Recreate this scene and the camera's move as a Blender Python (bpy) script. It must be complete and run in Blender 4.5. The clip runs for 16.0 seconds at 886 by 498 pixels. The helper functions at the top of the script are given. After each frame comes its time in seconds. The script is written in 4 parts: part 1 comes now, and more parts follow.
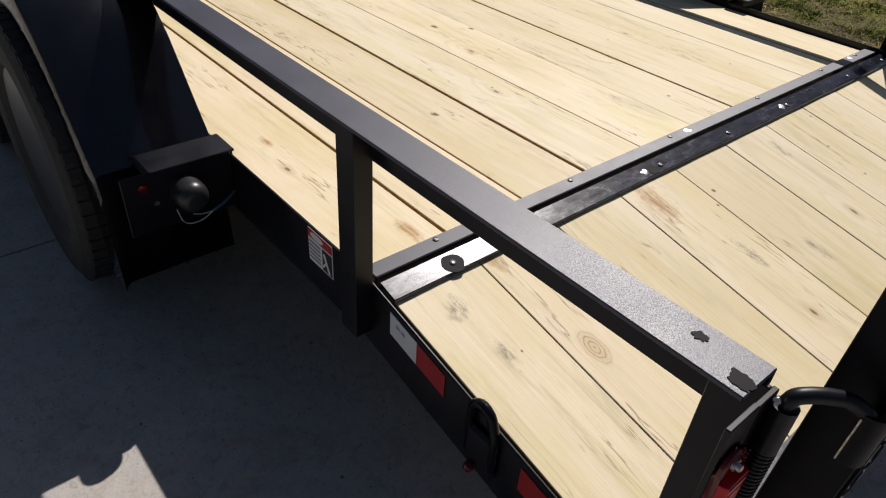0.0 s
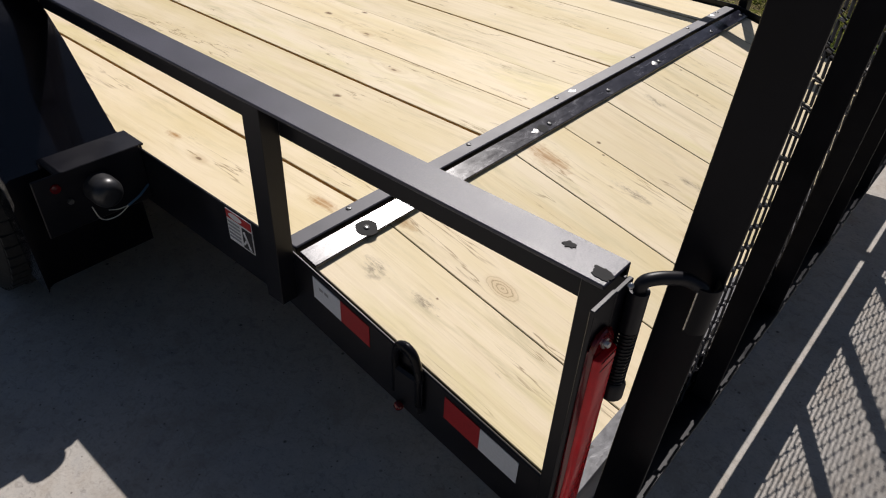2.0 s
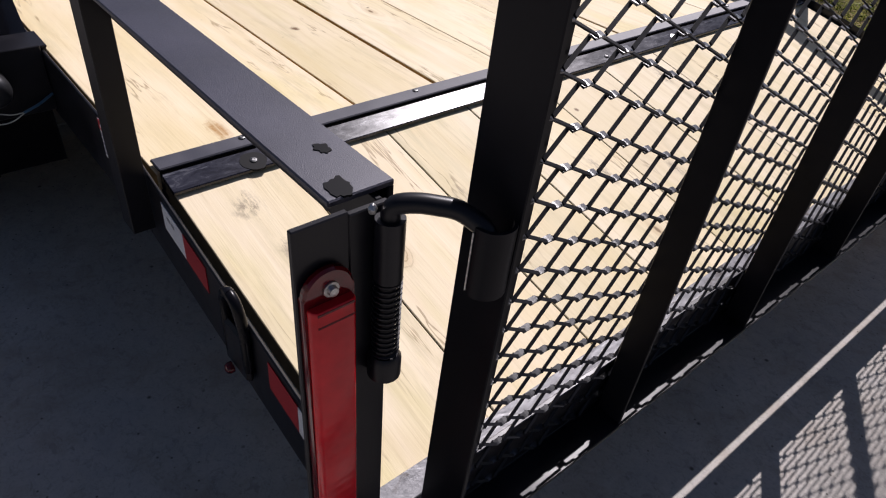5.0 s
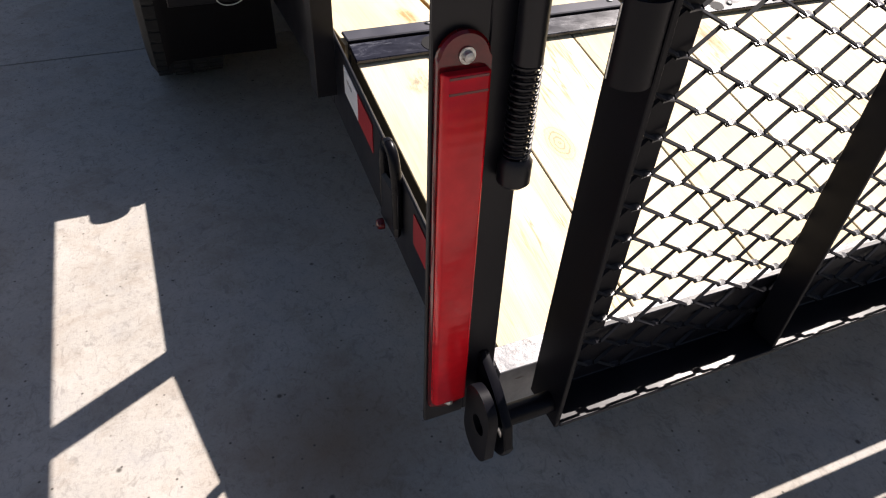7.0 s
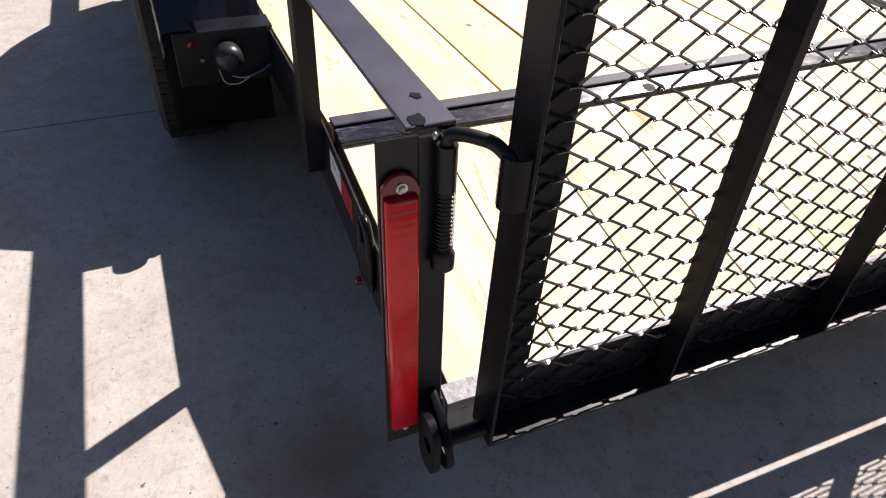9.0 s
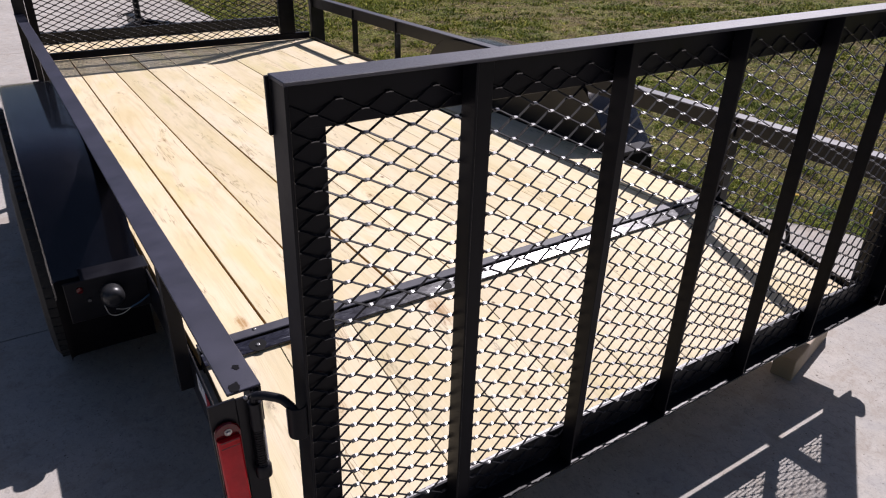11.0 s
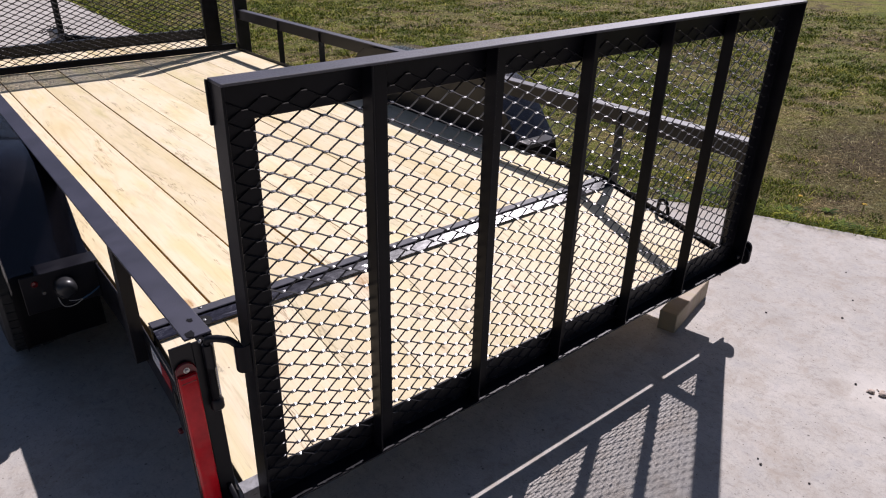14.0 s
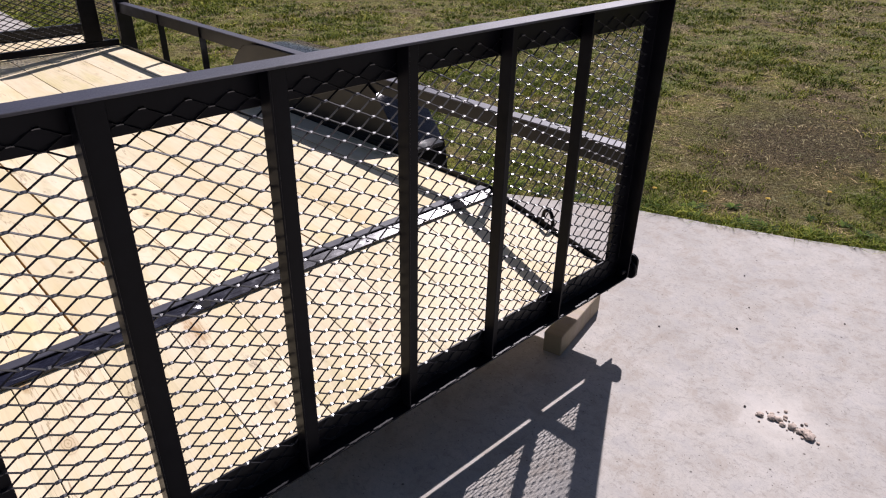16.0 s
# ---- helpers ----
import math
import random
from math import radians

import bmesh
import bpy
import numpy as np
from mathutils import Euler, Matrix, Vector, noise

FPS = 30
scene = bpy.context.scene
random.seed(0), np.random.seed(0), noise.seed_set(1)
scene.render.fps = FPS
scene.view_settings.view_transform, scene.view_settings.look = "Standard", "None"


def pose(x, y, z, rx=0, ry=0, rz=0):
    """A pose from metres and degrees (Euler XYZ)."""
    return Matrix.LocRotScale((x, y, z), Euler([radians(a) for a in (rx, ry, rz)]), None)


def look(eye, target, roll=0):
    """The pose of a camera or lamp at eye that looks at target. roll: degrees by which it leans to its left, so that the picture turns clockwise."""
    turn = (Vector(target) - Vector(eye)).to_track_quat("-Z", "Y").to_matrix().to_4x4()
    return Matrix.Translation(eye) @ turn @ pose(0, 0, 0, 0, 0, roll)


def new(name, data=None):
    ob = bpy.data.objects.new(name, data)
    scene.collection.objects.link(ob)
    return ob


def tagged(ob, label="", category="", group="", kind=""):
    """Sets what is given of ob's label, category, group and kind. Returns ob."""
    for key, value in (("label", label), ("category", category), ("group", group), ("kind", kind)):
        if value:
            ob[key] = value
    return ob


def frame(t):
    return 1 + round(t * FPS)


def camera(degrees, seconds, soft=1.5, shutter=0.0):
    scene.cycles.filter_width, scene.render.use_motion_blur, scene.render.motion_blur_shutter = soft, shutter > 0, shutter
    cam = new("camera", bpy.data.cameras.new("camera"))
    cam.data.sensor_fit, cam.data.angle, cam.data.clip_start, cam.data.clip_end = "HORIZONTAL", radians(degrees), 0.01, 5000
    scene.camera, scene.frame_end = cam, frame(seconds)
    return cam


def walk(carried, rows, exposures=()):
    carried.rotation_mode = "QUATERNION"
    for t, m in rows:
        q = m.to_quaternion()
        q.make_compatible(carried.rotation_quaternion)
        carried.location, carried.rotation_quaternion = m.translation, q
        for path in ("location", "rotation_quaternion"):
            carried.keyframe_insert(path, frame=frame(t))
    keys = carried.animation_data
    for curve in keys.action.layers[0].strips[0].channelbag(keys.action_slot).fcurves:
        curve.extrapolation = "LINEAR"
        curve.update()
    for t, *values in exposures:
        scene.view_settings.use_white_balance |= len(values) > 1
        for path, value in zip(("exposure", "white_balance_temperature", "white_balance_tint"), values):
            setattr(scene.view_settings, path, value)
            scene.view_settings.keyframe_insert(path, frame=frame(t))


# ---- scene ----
cam = camera(66.1, 16.0, soft=1.15)
PATH = [
    (0, (-0.5481, -0.7942, 1.2215), (0.3193, 0.1521, 0.2664), 4.32),
    (0.5, (-0.5784, -0.8399, 1.2396), (0.3541, 0.0256, 0.2694), 3.73),
    (1, (-0.6070, -0.8778, 1.2415), (0.3618, -0.0456, 0.2777), 3.36),
    (1.5, (-0.6213, -0.8851, 1.2464), (0.3613, -0.0711, 0.2811), 3.36),
    (2, (-0.6138, -0.8950, 1.2439), (0.3698, -0.0846, 0.2766), 2.98),
    (2.5, (-0.6037, -0.9305, 1.2521), (0.3851, -0.1216, 0.2887), 2.86),
    (3, (-0.5701, -0.9972, 1.2568), (0.4515, -0.2164, 0.3046), 3.37),
    (3.2, (-0.5425, -1.0408, 1.2637), (0.4909, -0.2655, 0.3196), 3.57),
    (5.5, (-0.2523, -1.0196, 0.9861), (0.4850, -0.0155, -0.0180), 5.86),
    (6, (-0.2357, -1.0442, 0.9309), (0.3416, 0.0399, -0.0945), 4.35),
    (6.5, (-0.2756, -1.0839, 0.9217), (0.2443, 0.0188, -0.1145), 3.23),
    (7, (-0.2983, -1.1202, 0.9423), (0.2081, -0.0114, -0.0941), 3.01),
    (7.5, (-0.3044, -1.1793, 1.0241), (0.1977, -0.0695, -0.0133), 2.88),
    (8, (-0.3274, -1.2222, 1.0656), (0.1689, -0.1031, 0.0354), 2.92),
    (8.5, (-0.3257, -1.2316, 1.0827), (0.1704, -0.1015, 0.0644), 2.98),
    (9, (-0.3040, -1.2731, 1.1306), (0.2158, -0.1285, 0.1408), 2.67),
    (9.5, (-0.3009, -1.3372, 1.2703), (0.2911, -0.1796, 0.3378), 2.81),
    (10, (-0.3061, -1.4257, 1.4157), (0.3622, -0.2286, 0.5910), 1.79),
    (10.2, (-0.3065, -1.4730, 1.4567), (0.3885, -0.2746, 0.6562), 1.49),
    (12.3, (-0.2229, -1.7897, 1.5580), (0.6199, -0.5979, 0.9029), 0.62),
    (12.5, (-0.2246, -1.8075, 1.5587), (0.6088, -0.6076, 0.9061), 0.49),
    (13, (-0.2459, -1.8623, 1.5803), (0.5773, -0.6554, 0.9277), 0.68),
    (13.5, (-0.3277, -1.9029, 1.5931), (0.5261, -0.7346, 0.9104), 0.78),
    (14, (-0.4064, -1.9310, 1.5918), (0.4938, -0.8166, 0.8792), 0.50),
    (14.5, (-0.4254, -1.9420, 1.5981), (0.4981, -0.8550, 0.8732), 0.29),
    (15, (-0.3769, -1.9319, 1.6034), (0.5811, -0.8833, 0.8667), 0.33),
    (15.5, (-0.1582, -1.9324, 1.6053), (0.8161, -0.9066, 0.8580), 0.19),
    (16, (0.0491, -1.9134, 1.6106), (1.0253, -0.8881, 0.8650), 0.35),
]
walk(cam, [(t, look(eye, target, roll)) for t, eye, target, roll in PATH], exposures=[(0, -0.18, 6500, 14), (3.2, -0.15, 6500, 14), (5.4, 0.14, 6200, 22), (6.5, 0.68, 6600, 19), (7.2, 0.85, 6800, 16), (8.6, 0.82, 6800, 17), (9.3, 0.62, 6500, 20), (10.1, 0.20, 6200, 22), (12.3, 0.12, 6200, 22), (16, 0.20, 6200, 23)])

# ---------------------------------------------------------------- light
SUN_WAY = Vector((0.797, 0.435, 1.0)).normalized()      # from the place towards the sun
SUN_EL = math.asin(SUN_WAY.z)
SUN_AZ = math.atan2(SUN_WAY.x, SUN_WAY.y)
world = bpy.data.worlds.new("sky")
scene.world = world
world.use_nodes = True
wn, wl = world.node_tree.nodes, world.node_tree.links
sky = wn.new("ShaderNodeTexSky")
sky.sky_type = "NISHITA"
sky.sun_disc = False
sky.dust_density = 1.2
sky.sun_elevation, sky.sun_rotation = SUN_EL, SUN_AZ
wl.new(sky.outputs[0], wn["Background"].inputs[0])
wn["Background"].inputs[1].default_value = 0.042
sun_data = bpy.data.lights.new("sun", "SUN")
sun_data.energy, sun_data.angle, sun_data.color = 5.0, radians(0.53), (1.0, 0.965, 0.915)
sun = new("sun", sun_data)
sun.matrix_world = look(SUN_WAY * 30, (0, 0, 0))


# ---------------------------------------------------------------- materials
class Mat:
    """A node material with short calls."""

    def __init__(self, name, rough=0.5, metal=0.0, color=(0.5, 0.5, 0.5), spec=0.5):
        self.m = bpy.data.materials.new(name)
        self.m.use_nodes = True
        self.t = self.m.node_tree
        self.b = self.t.nodes["Principled BSDF"]
        self.b.inputs["Base Color"].default_value = (*color, 1)
        self.b.inputs["Roughness"].default_value = rough
        self.b.inputs["Metallic"].default_value = metal
        self.b.inputs["Specular IOR Level"].default_value = spec

    def node(self, kind, **values):
        n = self.t.nodes.new("ShaderNode" + kind)
        for k, v in values.items():
            n.inputs[k].default_value = v
        return n

    def link(self, a, b):
        self.t.links.new(a, b)

    def coords(self, scale=(1, 1, 1), spread=0.0):
        c = self.node("TexCoord")
        m = self.node("Mapping", Scale=scale)
        self.link(c.outputs["Object"], m.inputs[0])
        if spread:
            o = self.node("ObjectInfo")
            mul = self.node("Math")
            mul.operation = "MULTIPLY"
            mul.inputs[1].default_value = spread
            self.link(o.outputs["Random"], mul.inputs[0])
            cmb = self.node("CombineXYZ")
            for i in range(3):
                self.link(mul.outputs[0], cmb.inputs[i])
            self.link(cmb.outputs[0], m.inputs[1])
        return m.outputs[0]

    def noise(self, vec, scale, detail=4.0, rough=0.55, distort=0.0):
        n = self.node("TexNoise", Scale=scale, Detail=detail, Roughness=rough, Distortion=distort)
        self.link(vec, n.inputs["Vector"])
        return n.outputs["Fac"]

    def ramp(self, fac, stops):
        r = self.node("ValToRGB")
        e = r.color_ramp.elements
        while len(e) < len(stops):
            e.new(0.5)
        for el, (p, c) in zip(e, stops):
            el.position = p
            el.color = (*c, 1) if len(c) == 3 else c
        self.link(fac, r.inputs[0])
        return r.outputs[0]

    def mix(self, fac, a, b, kind="MIX"):
        n = self.node("Mix")
        n.data_type, n.blend_type = "RGBA", kind
        for sock, v in ((n.inputs[0], fac), (n.inputs[6], a), (n.inputs[7], b)):
            if isinstance(v, (int, float)):
                sock.default_value = v
            elif isinstance(v, tuple):
                sock.default_value = (*v, 1)
            else:
                self.link(v, sock)
        return n.outputs[2]

    def bump(self, height, strength=0.3, dist=0.01):
        n = self.node("Bump", Strength=strength, Distance=dist)
        self.link(height, n.inputs["Height"])
        self.link(n.outputs[0], self.b.inputs["Normal"])
        return n


def grey(v):
    return (v, v, v)


def black_paint(name, rough=0.38, base=0.010, speckle=0.0, spec=0.5, peel=0.0003, cloud=1.0, coat=0.0, blue=1.5):
    """Glossy black trailer enamel with dust and orange peel. blue: how far the base colour is tinted blue, high where
    sky reflection is painted in.
    """
    k = Mat(name, rough, 0.0, (base, base, base * blue), spec)
    v = k.coords()
    dust = k.noise(v, 9.0, 5, 0.6)
    fine = k.noise(v, 900.0, 2, 0.6)
    col = k.ramp(dust, [(0.35, (base * 0.7, base * 0.7, base * 0.77 * blue)), (0.75, (base * 1.9, base * 1.85, base * 1.67 * blue))])
    r = k.ramp(dust, [(0.3, grey(rough * (1 - 0.15 * cloud))), (0.75, grey(min(1, rough * (1 + 0.35 * cloud))))])
    if speckle:
        r = k.mix(k.ramp(k.noise(v, 520.0, 3, 0.7), [(0.45, grey(0)), (0.62, grey(0.6 * speckle))]), r, grey(0.72))
    k.link(col, k.b.inputs["Base Color"])
    k.link(r, k.b.inputs["Roughness"])
    k.bump(fine, 0.12 + 0.5 * speckle, peel)
    k.b.inputs["Coat Weight"].default_value = coat
    return k.m


def wood(name, light=(0.745, 0.640, 0.430), dark=(0.53, 0.40, 0.21), marks=()):
    """Fresh treated pine: loops of grain round scattered knots, cream to greenish tones, stains; other on every plank.
    marks: knots and stains at their own places (x, y, half width, half length, kind)."""
    k = Mat(name, 0.6, 0, light, 0.22)

    def math_node(op, a, b=0.0, c=0.0):
        n = k.node("Math")
        n.operation = op
        for i, v in enumerate((a, b, c)):
            if isinstance(v, (int, float)):
                n.inputs[i].default_value = v
            else:
                k.link(v, n.inputs[i])
        return n.outputs[0]

    def mapped(v, scale):
        m = k.node("Mapping", Scale=scale)
        k.link(v, m.inputs[0])
        return m.outputs[0]

    v = k.coords((1, 1, 1), 37.0)
    # scattered knots
    vor = k.node("TexVoronoi", Scale=1.0, Randomness=0.9)
    vor.voronoi_dimensions = "2D"
    k.link(mapped(v, (4.3, 1.75, 1.0)), vor.inputs["Vector"])
    pick = k.ramp(vor.outputs["Color"], [(0.70, grey(0)), (0.73, grey(1))])
    d = math_node("ADD", vor.outputs["Distance"], math_node("MULTIPLY", math_node("SUBTRACT", k.noise(v, 26.0, 3, 0.6), 0.5), 0.035))
    swell = math_node("MULTIPLY", pick, k.ramp(d, [(0.0, grey(1)), (0.07, grey(0.42)), (0.22, grey(0))]))
    # contour lines of a long smooth field make the loops
    field = k.noise(mapped(v, (5.5, 0.42, 1.0)), 1.0, 1.5, 0.45)
    field = math_node("ADD", field, math_node("MULTIPLY", swell, 0.26))
    wobble = k.noise(mapped(v, (60.0, 2.0, 1.0)), 1.0, 4, 0.6)
    line = math_node("SINE", math_node("MULTIPLY_ADD", field, 88.0, math_node("MULTIPLY", wobble, 3.0)))
    strength = k.noise(mapped(v, (3.0, 0.8, 1.0)), 1.3, 3, 0.6)
    strength = k.ramp(strength, [(0.40, grey(0.02)), (0.70, grey(0.27))])
    lines = k.mix(1.0, k.ramp(line, [(0.15, grey(0)), (0.95, grey(1))]), strength, "MULTIPLY")
    # tone: cream, yellow, greenish, pinkish
    tone = k.noise(mapped(v, (3.4, 0.75, 1.0)), 1.1, 5, 0.62)
    col = k.ramp(tone, [(0.30, (light[0] * 0.93, light[1] * 0.90, light[2] * 0.78)), (0.44, light), (0.54, (light[0] * 1.07, light[1] * 1.08, light[2] * 1.20)), (0.64, (light[0] * 0.97, light[1] * 0.99, light[2] * 0.90)), (0.76, (light[0] * 0.90, light[1] * 0.91, light[2] * 0.78))])
    pink = k.noise(mapped(v, (6.0, 1.3, 1.0)), 1.5, 5, 0.6, 0.5)
    col = k.mix(k.ramp(pink, [(0.58, grey(0)), (0.76, grey(0.17))]), col, (light[0] * 0.86, light[1] * 0.68, light[2] * 0.52))
    col = k.mix(lines, col, dark)
    fine = k.noise(mapped(v, (230.0, 5.0, 60.0)), 1.0, 4, 0.65)
    col = k.mix(k.ramp(fine, [(0.54, grey(0)), (0.74, grey(0.27))]), col, (dark[0] * 0.8, dark[1] * 0.8, dark[2] * 0.7))
    # mould and dirt: grey-green smudges and short dark checks
    smudge = k.noise(mapped(v, (13.0, 5.5, 1.0)), 1.7, 9, 0.8, 0.5)
    col = k.mix(k.ramp(smudge, [(0.635, grey(0)), (0.70, grey(0.50))]), col, (0.33, 0.29, 0.19))
    check = k.noise(mapped(v, (85.0, 20.0, 1.0)), 1.0, 6, 0.75)
    where = k.ramp(k.noise(mapped(v, (5.0, 1.6, 1.0)), 1.0, 3, 0.5), [(0.58, grey(0)), (0.66, grey(1))])
    col = k.mix(k.mix(1.0, k.ramp(check, [(0.65, grey(0)), (0.70, grey(0.55))]), where, "MULTIPLY"), col, (0.20, 0.13, 0.07))
    # long hairline checks that wander along the grain
    hair = k.noise(mapped(v, (17.0, 1.5, 1.0)), 1.0, 4, 0.6, 0.3)
    hair = math_node("ABSOLUTE", math_node("SUBTRACT", hair, 0.5))
    hair_at = k.ramp(k.noise(mapped(v, (7.0, 2.6, 1.0)), 1.0, 3, 0.6), [(0.52, grey(0)), (0.60, grey(0.7))])
    col = k.mix(k.mix(1.0, k.ramp(hair, [(0.003, grey(1)), (0.010, grey(0))]), hair_at, "MULTIPLY"), col, (0.27, 0.185, 0.095))
    # soft grey-green sapwood streaks
    sap = k.noise(mapped(v, (26.0, 3.4, 1.0)), 1.0, 5, 0.68, 0.4)
    sap_at = k.ramp(k.noise(mapped(v, (4.0, 1.1, 1.0)), 1.2, 4, 0.6), [(0.42, grey(0)), (0.62, grey(1))])
    col = k.mix(k.mix(1.0, k.ramp(sap, [(0.50, grey(0)), (0.66, grey(0.46))]), sap_at, "MULTIPLY"), col, (0.42, 0.375, 0.215))
    # knot colours
    col = k.mix(math_node("MULTIPLY", pick, k.ramp(d, [(0.025, grey(0.42)), (0.075, grey(0))])), col, (0.46, 0.32, 0.16))
    col = k.mix(math_node("MULTIPLY", pick, k.ramp(d, [(0.010, grey(0.85)), (0.022, grey(0.0))])), col, (0.17, 0.10, 0.045))
    # pin knots
    sp = k.node("TexVoronoi", Scale=9.0)
    sp.voronoi_dimensions = "2D"
    k.link(v, sp.inputs["Vector"])
    spots = k.mix(1.0, k.ramp(sp.outputs["Color"], [(0.86, grey(0)), (0.87, grey(0.8))]), k.ramp(sp.outputs["Distance"], [(0.018, grey(1)), (0.045, grey(0))]), "MULTIPLY")
    col = k.mix(spots, col, (0.11, 0.06, 0.03))
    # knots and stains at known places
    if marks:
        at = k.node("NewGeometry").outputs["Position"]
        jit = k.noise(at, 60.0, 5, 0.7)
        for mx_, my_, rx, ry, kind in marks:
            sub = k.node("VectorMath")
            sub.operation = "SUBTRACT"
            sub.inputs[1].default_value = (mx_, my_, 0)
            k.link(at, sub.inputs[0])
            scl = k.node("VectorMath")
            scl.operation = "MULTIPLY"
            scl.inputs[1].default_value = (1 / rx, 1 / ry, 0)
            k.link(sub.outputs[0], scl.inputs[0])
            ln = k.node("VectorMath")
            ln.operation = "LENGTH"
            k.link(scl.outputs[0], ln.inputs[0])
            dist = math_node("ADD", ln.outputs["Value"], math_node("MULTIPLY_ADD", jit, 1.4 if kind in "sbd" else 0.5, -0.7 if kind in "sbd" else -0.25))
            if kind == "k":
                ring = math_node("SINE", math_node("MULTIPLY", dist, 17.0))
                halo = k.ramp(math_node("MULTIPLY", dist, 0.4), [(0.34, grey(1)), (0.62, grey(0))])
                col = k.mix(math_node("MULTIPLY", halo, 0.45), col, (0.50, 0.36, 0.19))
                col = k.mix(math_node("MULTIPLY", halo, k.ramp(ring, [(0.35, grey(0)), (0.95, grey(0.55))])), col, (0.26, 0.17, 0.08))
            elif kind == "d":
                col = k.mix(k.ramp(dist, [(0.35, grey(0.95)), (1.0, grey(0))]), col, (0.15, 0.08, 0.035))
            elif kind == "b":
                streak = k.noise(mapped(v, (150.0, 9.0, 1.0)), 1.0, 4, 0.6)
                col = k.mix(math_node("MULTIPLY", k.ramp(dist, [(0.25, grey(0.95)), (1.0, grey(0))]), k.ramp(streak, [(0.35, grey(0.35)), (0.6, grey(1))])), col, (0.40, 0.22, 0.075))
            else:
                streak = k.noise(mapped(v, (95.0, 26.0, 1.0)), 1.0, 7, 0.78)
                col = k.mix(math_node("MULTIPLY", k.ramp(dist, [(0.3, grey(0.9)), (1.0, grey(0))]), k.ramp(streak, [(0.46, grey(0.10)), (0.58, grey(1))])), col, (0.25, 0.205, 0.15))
    o = k.node("ObjectInfo")
    plank_tone = k.ramp(o.outputs["Random"], [(0.0, (0.92, 0.90, 0.82)), (0.35, (1.0, 1.0, 0.98)), (0.7, (1.04, 1.02, 0.96)), (1.0, (1.0, 0.96, 0.88))])
    col = k.mix(1.0, col, plank_tone, "MULTIPLY")
    k.link(col, k.b.inputs["Base Color"])
    k.bump(k.mix(0.4, fine, lines), 0.25, 0.003)
    return k.m


def concrete(name):
    """Broom-finished slab: mottled, pitted, with brown rust and leaf stains and pale scuffs."""
    k = Mat(name, 0.85, 0, (0.44, 0.42, 0.39), 0.25)
    v = k.coords()
    big = k.noise(v, 0.75, 6, 0.6)
    mid = k.noise(v, 5.0, 7, 0.7)
    fine = k.noise(v, 150.0, 4, 0.75)
    grit = k.noise(v, 26.0, 8, 0.80, 0.8)
    blotch = k.noise(k.coords((1.0, 0.62, 1.0)), 70.0, 4, 0.7, 1.0)
    brush = k.noise(k.coords((240.0, 6.0, 1.0)), 1.0, 3, 0.6)
    col = k.ramp(big, [(0.3, (0.395, 0.368, 0.330)), (0.55, (0.465, 0.436, 0.394)), (0.75, (0.520, 0.488, 0.442))])
    col = k.mix(k.ramp(mid, [(0.47, grey(0)), (0.70, grey(0.38))]), col, (0.275, 0.258, 0.240))
    col = k.mix(k.ramp(mid, [(0.32, grey(0.55)), (0.46, grey(0))]), col, (0.53, 0.495, 0.46))
    col = k.mix(k.ramp(grit, [(0.35, grey(0.48)), (0.46, grey(0))]), col, (0.21, 0.197, 0.183))
    col = k.mix(k.ramp(grit, [(0.54, grey(0)), (0.68, grey(0.25))]), col, (0.55, 0.515, 0.48))
    col = k.mix(k.ramp(fine, [(0.34, grey(0.24)), (0.50, grey(0))]), col, (0.17, 0.162, 0.155))
    col = k.mix(k.ramp(blotch, [(0.34, grey(0.46)), (0.46, grey(0))]), col, (0.215, 0.202, 0.188))
    col = k.mix(k.ramp(blotch, [(0.58, grey(0)), (0.70, grey(0.22))]), col, (0.58, 0.545, 0.50))
    blot = k.noise(v, 1.7, 6, 0.72, 0.8)
    col = k.mix(k.ramp(blot, [(0.56, grey(0)), (0.74, grey(0.45))]), col, (0.30, 0.225, 0.155))
    warm = k.noise(v, 8.5, 6, 0.68, 0.6)
    col = k.mix(k.ramp(warm, [(0.50, grey(0)), (0.66, grey(0.50))]), col, (0.325, 0.275, 0.225))
    col = k.mix(k.ramp(warm, [(0.34, grey(0.40)), (0.47, grey(0))]), col, (0.36, 0.35, 0.345))
    at = k.node("NewGeometry").outputs["Position"]
    for cx, cy, r, c, most in ((-0.19, -0.50, 0.25, (0.25, 0.155, 0.085), 0.75), (2.145, -1.423, 0.22, (0.62, 0.58, 0.52), 0.85)):
        sub = k.node("VectorMath")
        sub.operation = "SUBTRACT"
        sub.inputs[1].default_value = (cx, cy, 0)
        k.link(at, sub.inputs[0])
        ln = k.node("VectorMath")
        ln.operation = "LENGTH"
        k.link(sub.outputs[0], ln.inputs[0])
        wob = k.node("Math")
        wob.operation = "MULTIPLY_ADD"
        wob.inputs[1].default_value = r
        k.link(mid, wob.inputs[0])
        k.link(ln.outputs["Value"], wob.inputs[2])
        col = k.mix(k.ramp(wob.outputs[0], [(r * 0.5, grey(most)), (r * 1.4, grey(0))]), col, c)
    for scale, lim, size in ((19.0, 0.74, 0.11), (60.0, 0.66, 0.17)):
        vor = k.node("TexVoronoi", Scale=scale)
        k.link(v, vor.inputs["Vector"])
        pick = k.ramp(vor.outputs["Color"], [(lim, grey(0)), (lim + 0.02, grey(1))])
        pits = k.mix(1.0, pick, k.ramp(vor.outputs["Distance"], [(size * 0.4, grey(1)), (size, grey(0))]), "MULTIPLY")
        col = k.mix(k.mix(1.0, pits, grey(0.9), "MULTIPLY"), col, (0.085, 0.075, 0.066))
